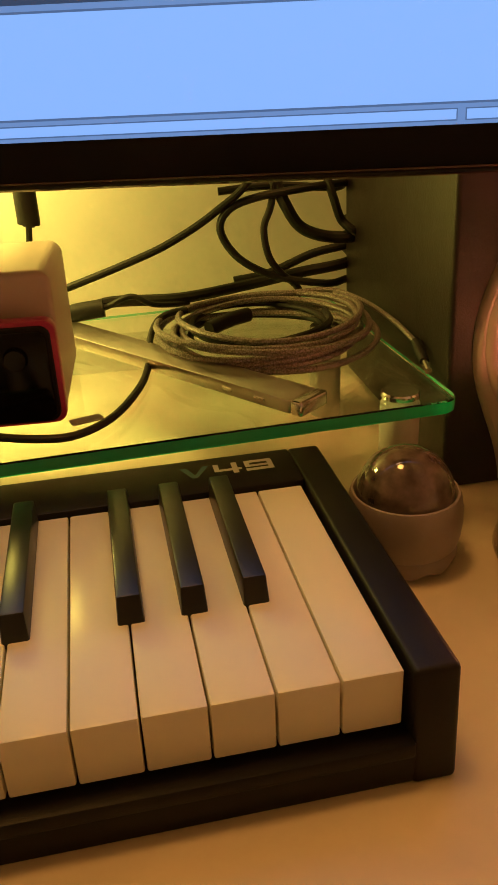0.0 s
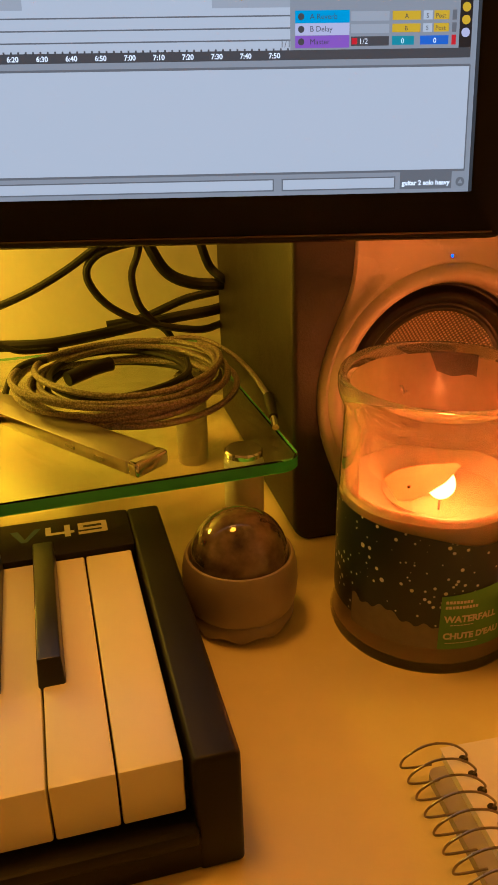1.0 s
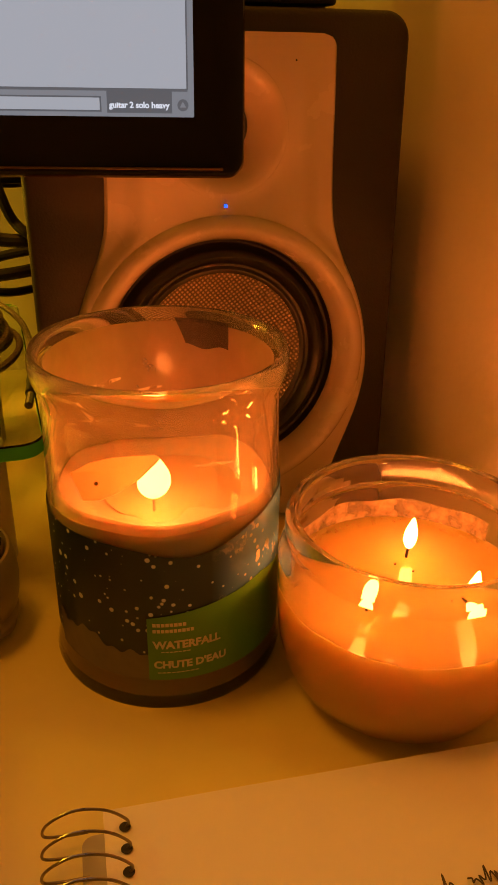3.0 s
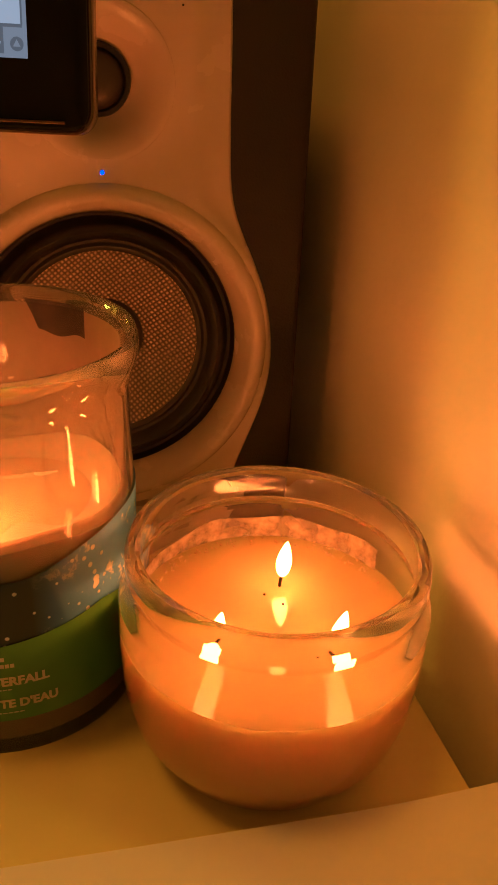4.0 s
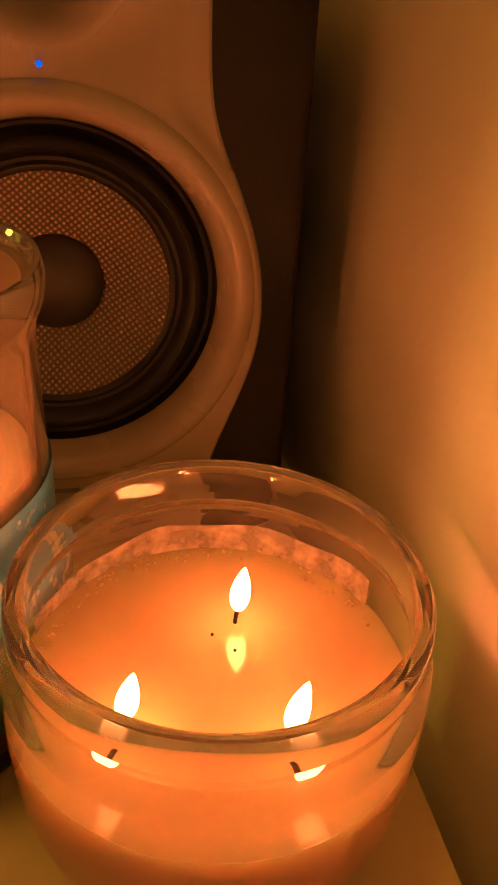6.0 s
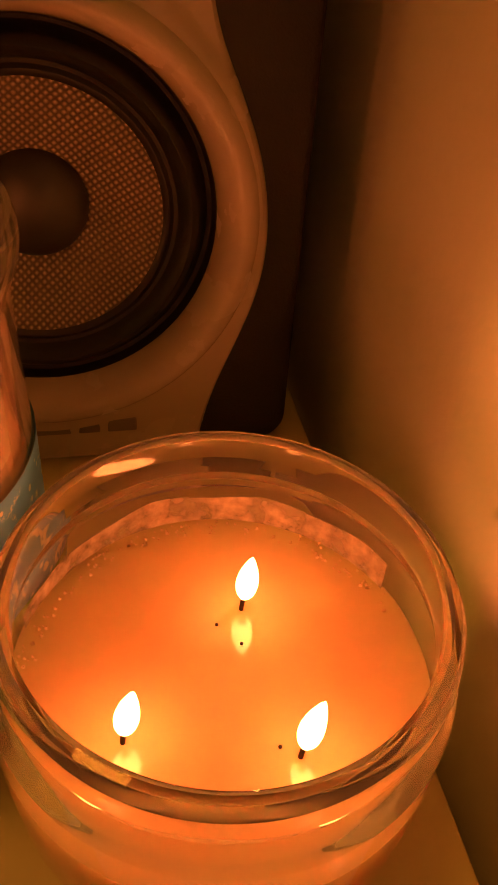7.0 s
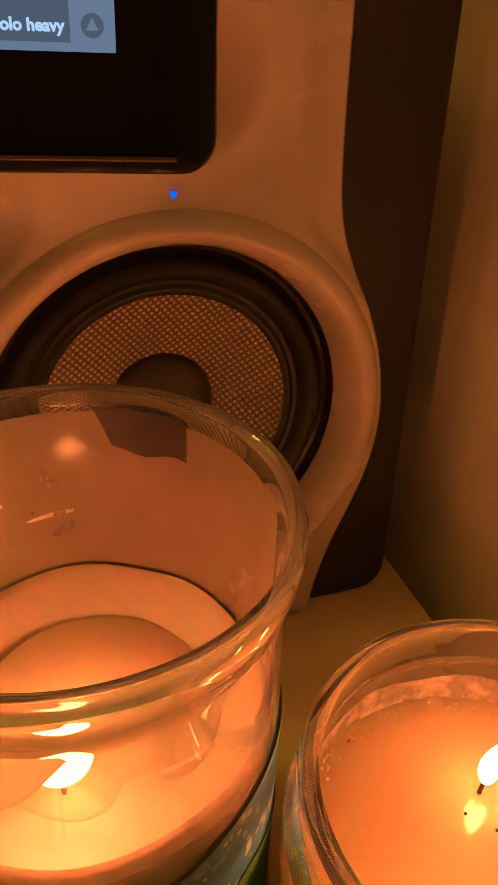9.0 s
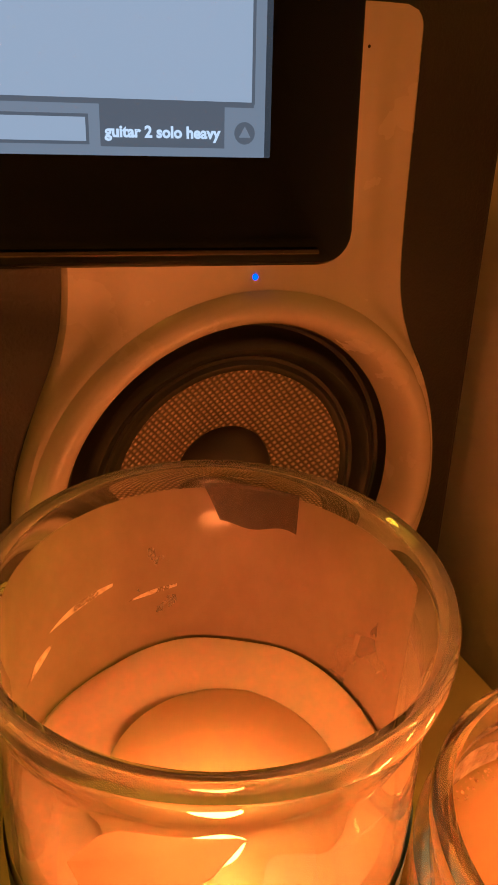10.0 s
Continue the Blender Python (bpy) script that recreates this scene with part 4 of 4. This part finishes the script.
# ---- crystal ball in a stoneware bowl ----
def build_bowl():
    o = (0.1238, 0.3475, 0.0)
    bo = thing("crystal_bowl", (o[0], o[1], DZ), "round stoneware bowl with a scalloped foot", "bowl")
    prof = [(0, 0.006), (0.02, 0.004), (0.0245, 0.0), (0.0278, 0.0012), (0.0290, 0.0055), (0.0288, 0.0085), (0.0278, 0.0102), (0.0290, 0.0116), (0.0302, 0.0165), (0.0308, 0.0235), (0.0304, 0.030), (0.0293, 0.0355), (0.0284, 0.0374), (0.0272, 0.0376), (0.0262, 0.036),
            (0.0255, 0.03), (0.022, 0.02), (0.012, 0.0135), (0, 0.012)]
    bm = revolve(prof, 72)
    for v in bm.verts:
        r = math.hypot(v.co.x, v.co.y)
        if v.co.z < 0.004 and r > 0.02:
            v.co.z += 0.0022 * (0.5 + 0.5 * math.cos(9 * math.atan2(v.co.y, v.co.x)))
    bo.scale.z = 1.09
    part("shell", bm, CLAY, bo)
    ba = thing("crystal_ball", (o[0], o[1], 0.0348), "smoky brown polished crystal ball resting in a bowl", "crystal ball")
    bm = bmesh.new()
    bmesh.ops.create_uvsphere(bm, u_segments=56, v_segments=32, radius=0.0258)
    part("sphere", bm, CRYSTAL, ba)


build_bowl()


# ---- candles ----
def flame(at, parent, h=0.019, w=0.0034, lean=(0.0, 0.0), m=None):
    bm = revolve([(0, 0)] + [(w * math.sin(math.pi * (k / 12) ** 0.72) ** 0.9 + 0.0002, h * k / 12) for k in range(1, 12)] + [(0, h)], 20)
    for v in bm.verts:
        k = (v.co.z / h) ** 1.6
        v.co.x += lean[0] * k
        v.co.y += lean[1] * k
    move(bm, Matrix.Translation(at))
    ob = part("flame", bm, m or SMALL_FLAME_MAT, parent, "bright yellow-white candle flame")
    return ob


def wick(at, parent, h=0.008, bend=(0.001, 0.0)):
    x, y, z = at
    w = part("wick", tube([(x, y, z - 0.004), (x, y, z), (x + bend[0] * 0.4, y + bend[1] * 0.4, z + h * 0.6), (x + bend[0], y + bend[1], z + h)], 0.0006, 8, smooth_n=4), WICK, parent, "charred black wick")
    bm = bmesh.new()
    bmesh.ops.create_icosphere(bm, subdivisions=2, radius=0.0012)
    move(bm, Matrix.Translation((x + bend[0], y + bend[1], z + h)))
    part("ember", bm, EMBER, w, "glowing red wick tip")


def build_three_wick():
    o = Vector((0.3104, 0.2772, 0.0))
    c = thing("three_wick_candle", o, "three-wick candle of cream wax burning in a clear glass bowl", "candle")
    c.location.z = DZ
    c.scale = (1.02, 1.02, 1.047)
    wz = 0.0475
    outer = [(0, 0.0), (0.028, 0.0), (0.0365, 0.002), (0.0428, 0.0075), (0.0472, 0.0158), (0.0498, 0.027), (0.0508, 0.042), (0.0508, 0.0600), (0.0501, 0.0630), (0.0485, 0.0652), (0.0476, 0.0667),
             (0.0480, 0.0685), (0.0486, 0.0706), (0.0488, 0.0736), (0.0484, 0.0768), (0.0472, 0.0788), (0.0456, 0.0792), (0.0443, 0.0782), (0.0438, 0.0760), (0.0438, 0.0705), (0.0445, 0.0668), (0.0460, 0.0630), (0.0472, 0.06), (0.0478, 0.045),
             (0.0468, 0.029), (0.0443, 0.0185), (0.0400, 0.0108), (0.034, 0.0064), (0.027, 0.005), (0, 0.0048)]
    mids = [((a[0] + b[0]) / 2, (a[1] + b[1]) / 2) for a, b in zip(outer, outer[1:])]

    def shell(keep):
        # a stretch of the closed glass wall, with its faces turned as on the whole
        bm = revolve(outer, 112)
        bmesh.ops.recalc_face_normals(bm, faces=bm.faces)
        gone = []
        for f in bm.faces:
            m = f.calc_center_median()
            r = math.hypot(m.x, m.y)
            k = min(range(len(mids)), key=lambda i: (mids[i][0] - r) ** 2 + (mids[i][1] - m.z) ** 2)
            if not keep(k):
                gone.append(f)
        bmesh.ops.delete(bm, geom=gone, context="FACES")
        return bm

    lo = part("glass_bowl", shell(lambda k: k < 7), CLEAR, c, "clear glass bowl")
    inner = part("glass_lining", shell(lambda k: k >= 21), CLEAR, lo)
    part("glass_neck", shell(lambda k: 7 <= k < 12 or 19 <= k < 21), CLEAR, c, "clear glass neck")
    rim = part("glass_rim", shell(lambda k: 12 <= k < 19), CLEAR, c, "thick clear glass rim")
    lo.visible_shadow = inner.visible_shadow = rim.visible_shadow = False
    wax = [(0, 0.0040), (0.0268, 0.0042), (0.0343, 0.0058), (0.0406, 0.0104), (0.0450, 0.018), (0.0476, 0.0287), (0.0487, 0.043), (0.0487, wz + 0.0008), (0.0458, wz + 0.0004), (0.0435, wz - 0.0004), (0.03, wz - 0.0006), (0, wz - 0.0006)]
    bm = revolve(wax, 96)
    for v in bm.verts:
        if v.co.z > wz - 0.003 and 0.04 < math.hypot(v.co.x, v.co.y):
            a = math.atan2(v.co.y, v.co.x)
            v.co.z += 0.0008 * noise.noise(Vector((math.cos(a) * 4, math.sin(a) * 4, 0.3)))
    part("wax", bm, WAX, c, "glowing cream wax, molten round the wicks")
    # wax film clinging to the inside at the back
    bm = bmesh.new()
    rows = []
    for k in range(61):
        a = radians(24 + 138 * k / 60)
        top = 0.0572 - 0.0058 * max(0, (k - 36) / 24) + 0.0006 * math.sin(k * 0.4)
        rows.append([bm.verts.new((0.0470 * math.cos(a), 0.0470 * math.sin(a), z)) for z in (0.0486, 0.053, top)])
    for a, b in zip(rows, rows[1:]):
        for k in range(2):
            bm.faces.new((a[k], b[k], b[k + 1], a[k + 1]))
    ext = bmesh.ops.extrude_face_region(bm, geom=bm.faces[:])
    for v in [e for e in ext["geom"] if isinstance(e, bmesh.types.BMVert)]:
        v.co.x *= 1.006
        v.co.y *= 1.006
    bmesh.ops.recalc_face_normals(bm, faces=bm.faces)
    part("paper_label", bm, SMEAR, c, "plain pale label against the far side of the glass")
    for (x, y), lean, h in (((0.3171, 0.2942), (0.001, 0.0), 0.0165), ((0.2875, 0.2615), (0.002, 0.001), 0.0145), ((0.3245, 0.2545), (0.0025, 0.001), 0.0165)):
        at = Vector((x, y, wz)) - o
        wick(at, c, 0.0046, (0.0006, 0.0))
        flame(at + Vector((0.0006, 0, 0.0034)), c, h * 0.88, 0.0025, lean)
    rng = random.Random(11)
    bm = bmesh.new()
    for k in range(150):
        a = radians(rng.uniform(15, 175))
        r = rng.uniform(0.0425, 0.0462)
        bmesh.ops.create_icosphere(bm, subdivisions=1, radius=rng.uniform(0.00018, 0.00055), matrix=Matrix.Translation((r * math.cos(a), r * math.sin(a), wz + 0.0004 + max(0, r - 0.0445) * rng.uniform(0, 1.5))))
    tagged(part("bead_trail", bm, WAX_MELT, c, "fine drops of wax along the glass"), kind="stuff")
    for x, y in ((0.3105, 0.2898), (0.3158, 0.2838), (0.3205, 0.2570)):
        bm = bmesh.new()
        bmesh.ops.create_icosphere(bm, subdivisions=2, radius=0.00045)
        part("char_speck", move(bm, Matrix.Translation(Vector((x, y, wz - 0.0002)) - o)), WICK, c)


build_three_wick()


def build_tall_candle():
    o = Vector((0.2199, 0.3258, 0.0))
    c = thing("tall_jar_candle", o, "tall clear glass jar candle with a blue and green label", "candle")
    c.location.z = DZ
    c.scale = (0.975, 0.975, 1.03)
    H = 0.1352
    outer = [(0, 0.0), (0.0465, 0.0), (0.0502, 0.0012), (0.0510, 0.004), (0.0500, 0.0085), (0.0490, 0.015), (0.0488, 0.05), (0.0487, 0.08), (0.0479, 0.1), (0.0477, 0.1165), (0.0481, 0.1195), (0.0492, 0.1225), (0.0505, 0.1255), (0.0512, 0.1292), (0.0510, 0.1328), (0.0501, H), (0.0488, 0.1349),
             (0.0476, 0.1330), (0.0465, 0.1290), (0.0457, 0.124), (0.0453, 0.118), (0.0454, 0.1), (0.0463, 0.08), (0.0463, 0.014), (0.0445, 0.0055), (0.040, 0.004), (0, 0.004)]
    g = part("glass_jar", revolve(outer, 112), CLEAR_SMUDGED, c, "clear glass jar with a flared rim")
    g.visible_shadow = False
    # wax burnt down into a crater with a thick uneven wall
    bm = bmesh.new()
    seg, prof = 84, [(0.0, 0.0034), (0.0410, 0.0034), (0.0452, 0.0045), (0.0465, 0.012), (0.0465, 0.05), (0.0464, 0.0785), (0.0436, 0.0818), (0.0405, 0.0806), (0.036, 0.0768), (0.031, 0.0742), (0.02, 0.073), (0.0, 0.0725)]
    rings = []
    for r, z in prof:
        ring = []
        if r == 0:
            ring = [bm.verts.new((0, 0, z))]
        else:
            for k in range(seg):
                a = 2 * math.pi * k / seg
                n = noise.noise(Vector((math.cos(a) * 1.6, math.sin(a) * 1.6, z * 40)))
                zz = z + (0.0028 * n if z > 0.06 else 0)
                rr = r + (0.0026 * n if 0.018 < r < 0.042 and z > 0.06 else 0)
                ring.append(bm.verts.new((rr * math.cos(a), rr * math.sin(a), zz)))
        rings.append(ring)
    for a, b in zip(rings, rings[1:]):
        for k in range(seg):
            k2 = (k + 1) % seg
            if len(a) == 1:
                bm.faces.new((a[0], b[k2], b[k]))
            elif len(b) == 1:
                bm.faces.new((a[k], a[k2], b[0]))
            else:
                bm.faces.new((a[k], a[k2], b[k2], b[k]))
    bmesh.ops.recalc_face_normals(bm, faces=bm.faces)
    part("wax", bm, WAX_WHITE, c, "white wax burnt into a hollow")
    bm = revolve([(0, 0.0752), (0.028, 0.0752), (0.030, 0.0747), (0.030, 0.074), (0, 0.074)], 60, (0.004, 0.0, 0))
    part("melted_pool", bm, POOL, c, "clear reddish pool of melted wax")
    # thin shell of wax leaning over the flame
    bm = bmesh.new()
    shape = [(-0.0368, -0.0240, 0.0962), (-0.0330, -0.0322, 0.0893), (-0.0270, -0.0355, 0.0905), (-0.0205, -0.0362, 0.0932), (-0.0125, -0.0372, 0.0985), (-0.0049, -0.0352, 0.1045), (-0.0062, -0.0322, 0.1048),
             (-0.0105, -0.0295, 0.1035), (-0.0150, -0.0262, 0.1022), (-0.0215, -0.0228, 0.1005), (-0.0300, -0.0215, 0.0985)]
    ring = [bm.verts.new(q) for q in shape]
    cv = bm.verts.new((-0.021, -0.0300, 0.0992))
    for k in range(len(ring)):
        bm.faces.new((ring[k], ring[(k + 1) % len(ring)], cv))
    bmesh.ops.subdivide_edges(bm, edges=bm.edges[:], cuts=2, fractal=0.02, use_grid_fill=True, seed=3)
    ext = bmesh.ops.extrude_face_region(bm, geom=bm.faces[:])
    for v in [e for e in ext["geom"] if isinstance(e, bmesh.types.BMVert)]:
        v.co.z -= 0.0005
    bmesh.ops.recalc_face_normals(bm, faces=bm.faces)
    part("wax_flap", bm, FLAP, c, "thin torn shell of wax over the flame")
    at = Vector((-0.0065, -0.0205, 0.0775))
    wick(at, c, 0.0045, (0.0, 0.0))
    flame(at + Vector((0, 0, 0.0035)), c, 0.0175, 0.0064, (0.002, 0.0), m=FLAME_MAT)
    bm = bmesh.new()
    bmesh.ops.create_icosphere(bm, subdivisions=2, radius=0.0008)
    part("char_speck", move(bm, Matrix.Translation((-0.0280, -0.0325, 0.0953))), WICK, c)

    # wax haze over the bare inside of the glass, a soot patch at the back and smears of wax
    def lining(name, a0, a1, lo, hi, r, m, label, n=72, nz=8):
        # angles from straight behind, rising towards the wall beside the desk
        bm = bmesh.new()
        rows = []
        for k in range(n + 1):
            a = radians(a0 + (a1 - a0) * k / n)
            zl, zh = lo(k / n), hi(k / n)
            rows.append([bm.verts.new((r * math.sin(a), r * math.cos(a), zl + (zh - zl) * q / nz)) for q in range(nz + 1)])
        for p, q in zip(rows, rows[1:]):
            for e in range(nz):
                bm.faces.new((p[e], q[e], q[e + 1], p[e + 1]))
        return part(name, bm, m, c, label)

    lining("haze", 104, 256, lambda u: 0.079, lambda u: 0.124, 0.0450, HAZE, "thin haze of wax on the inside of the glass", 90)
    lining("soot_haze", -104, 104, lambda u: 0.079, lambda u: 0.1300, 0.0450, SOOT_HAZE, "brown smoky film on the inside of the glass", 70)
    lining("soot_patch", 14, 48, lambda u: 0.1195 + 0.013 * max(0.0, 1 - u * 5) + 0.001 * math.sin(u * 9), lambda u: 0.1315, 0.0447, SOOT, "dark soot patch below the rim", 40)
    for a0, a1, z, h in ((-46, -18, 0.104, 0.0016), (-62, -46, 0.098, 0.0022), (-12, 6, 0.0985, 0.0009), (150, 172, 0.103, 0.001)):
        lining("wax_smear", a0, a1, lambda u: z - h * math.sin(math.pi * u) * 0.5 + 0.0015 * u, lambda u: z + h * math.sin(math.pi * u) * 0.5 + 0.0022 * u + 0.0002, 0.0447, SMEAR, "pale smear of wax on the glass", 24, 2)

    # printed band and tag, wrapped round the jar
    R = 0.0493

    def wrap(name, a0, a1, lo, hi, r, m, label, n=60, nz=6):
        bm = bmesh.new()
        rows = []
        for k in range(n + 1):
            a = a0 + (a1 - a0) * k / n
            zl, zh = lo(a), hi(a)
            rows.append([bm.verts.new((r * math.sin(radians(a)), -r * math.cos(radians(a)), zl + (zh - zl) * i / nz)) for i in range(nz + 1)])
        for p, q in zip(rows, rows[1:]):
            for i in range(nz):
                bm.faces.new((p[i], q[i], q[i + 1], p[i + 1]))
        return part(name, bm, m, c, label)

    # angles are counted from straight in front, rising towards the wall
    wrap("printed_label", -112, 118, lambda a: 0.0195, lambda a: 0.0752 - 0.005 * math.exp(-((a - 5) / 22) ** 2) + 0.0048 * min(1, max(0, (a - 20) / 40)), R, SPLASH, "dark blue printed label with pale water drops", 90)
    wrap("bare_label", -72, -16, lambda a: 0.0152, lambda a: 0.0315 + 0.0014 * math.sin(a * 0.23) + 0.001 * math.sin(a * 0.71) - 0.006 * max(0, (a + 45) / 30), R + 0.0002, LABEL_GREY, "frosted lower part of the label", 40)
    wrap("green_tag", -16, 118, lambda a: 0.0152, lambda a: 0.0445 + 0.0075 * max(0, a + 16) / 60 if a < 44 else 0.052 - 0.012 * (a - 44) / 74, R + 0.0004, GREEN_TAG, "green tag with pale lettering", 70)

    def on_jar(name, bm, a0, z0, label=""):
        for v in bm.verts:
            a = radians(a0) + v.co.x / R
            z = z0 + v.co.y
            v.co = Vector(((R + 0.0006) * math.sin(a), -(R + 0.0006) * math.cos(a), z))
        part(name, bm, TAG_TEXT, c, label, smooth=False)

    def bars(x0, x1, h, n):
        bm = bmesh.new()
        w = (x1 - x0) / n
        for k in range(n):
            for i in range(1):
                q = ((x0 + k * w, 0), (x0 + (k + 0.8) * w, 0), (x0 + (k + 0.8) * w, h), (x0 + k * w, h))
                bm.faces.new([bm.verts.new((x, y, 0)) for x, y in q])
        return bm

    on_jar("print_bar", bars(0, 0.0135, 0.0016, 8), -13.5, 0.0408)
    on_jar("print_bar", bars(0, 0.0165, 0.0016, 10), -13.5, 0.0380)
    on_jar("scent_text", text_bm("WATERFALL", 0.0049, bold=0.00022), -13.5, 0.0306, "pale capital letters")
    on_jar("scent_text", text_bm("CHUTE D'EAU", 0.0047, bold=0.00022), -13.5, 0.0212, "pale capital letters")
    on_jar("print_bar", bars(0, 0.012, 0.0005, 7), -10, 0.0286)
    on_jar("print_bar", bars(0, 0.017, 0.0005, 9), -12, 0.0186)


build_tall_candle()


# ---- spiral notebook ----
def build_notebook():
    o = Vector((0.26, 0.15, 0.0))
    nb = thing("spiral_notebook", o, "open spiral notebook with handwriting on white paper", "notebook")
    x0, x1, y0, y1 = 0.1855, 0.3855, 0.0, 0.2272
    part("cover", prism(rounded_rect(x0 - 0.0075, x1 - 0.004, y0 + 0.003, y1 - 0.0045, 0.004), DZ, 0.0002, "xy"), CARD, nb, "grey cardboard cover", world_at=o)
    part("page_block", box(x0 + 0.0005, x1 - 0.001, y0, y1 - 0.001, 0.0002, 0.0048, 0.0003, 1), PAPER, nb, "stack of white pages", world_at=o)
    bm = bmesh.new()
    nx, ny = 48, 40
    holes = [(x0 + 0.0068, y1 - 0.0080 - 0.0081 * k) for k in range(26)]
    grid = [[bm.verts.new((x0 + (x1 - x0) * i / nx, y0 + (y1 - y0) * j / ny, 0.0052 + 0.0008 * (0.5 + 0.5 * noise.noise(Vector((i * 0.09, j * 0.07, 2)))) + 0.05 * max(0, i / nx - 0.7) ** 2)) for j in range(ny + 1)] for i in range(nx + 1)]
    for i in range(nx):
        for j in range(ny):
            bm.faces.new((grid[i][j], grid[i + 1][j], grid[i + 1][j + 1], grid[i][j + 1]))
    ext = bmesh.ops.extrude_face_region(bm, geom=bm.faces[:])
    for v in [e for e in ext["geom"] if isinstance(e, bmesh.types.BMVert)]:
        v.co.z -= 0.0002
    bmesh.ops.recalc_face_normals(bm, faces=bm.faces)
    page = part("top_page", bm, PAPER, nb, "white page with handwriting", world_at=o)
    ring = hole = None
    for hx, hy in holes:
        if ring is None:
            bm = tube([(0.0, 0.0, -0.001), (0.001, 0.0003, 0.0025), (-0.006, 0.0008, 0.0085), (-0.016, 0.0016, 0.0095), (-0.0245, 0.0022, 0.0045), (-0.0262, 0.0028, -0.0012), (-0.021, 0.0036, -0.0038), (-0.012, 0.004, -0.0045)], 0.0005, 8, smooth_n=6)
            ring = ro = part("wire_ring", bm, STEEL, nb, "thin dark wire ring")
            # flat disc on the uncut page; the hole's shade is its dark colour
            bm = revolve([(0, 0.00015), (0.0018, 0.00015), (0.0019, 0.0)], 18)
            hole = ho = part("punch_hole", bm, HOLE, nb)
        else:
            ro, ho = (bpy.data.objects.new(k.name.split(".")[0], k.data) for k in (ring, hole))
            for k in (ro, ho):
                scene.collection.objects.link(k)
                k.parent = nb
        ro.location = Vector((hx, hy, 0.0062)) - o
        ho.location = Vector((hx, hy, 0.0062)) - o
    # handwriting
    m = Matrix.Translation(Vector((0.2225, 0.1745, 0.0064)) - o) @ Matrix.Rotation(radians(3.5), 4, "Z") @ Matrix.Diagonal((0.66, 1, 1, 1))
    bm = text_bm("Mother Crystal is", 0.0092, shear=0.42, bold=-0.00018)
    bmesh.ops.subdivide_edges(bm, edges=[e for e in bm.edges if e.calc_length() > 0.0012], cuts=2)
    for v in bm.verts:
        x, y = v.co.x, v.co.y
        v.co.y += 0.0016 * noise.noise(Vector((x * 150, 0.3, 0))) + 0.0005 * noise.noise(Vector((x * 500, y * 300, 1)))
        v.co.x += 0.32 * y + 0.0012 * noise.noise(Vector((x * 240, y * 160, 5)))
    part("handwriting", move(bm, m), INK, page, "dark pen writing", smooth=False)
    rng = random.Random(7)
    x = 0.2800
    for word in (0.009, 0.02, 0.012):
        bm = bmesh.new()
        n = int(word / 0.0009)
        pts = [(x + word * k / n + 0.0006 * math.sin(k * 2.1), 0.1772 + (0.0011 if k % 2 else -0.0011) + rng.uniform(-0.0006, 0.0012) + (0.003 if k % 7 == 0 else 0), 0.0068 + 0.06 * max(0, (x + word * k / n - x0) / (x1 - x0) - 0.62) ** 2) for k in range(n + 1)]
        tube([Vector(p) - o for p in pts], 0.00028, 5, bm, 5)
        part("handwriting", bm, INK, page, "dark pen stroke")
        x += word + 0.005

    nb.matrix_basis = Matrix.Translation((0.19, 0.2215, 0)) @ Matrix.Rotation(radians(0.5), 4, "Z") @ Matrix.Translation(o - Vector((0.19, 0.2215, 0)))


build_notebook()
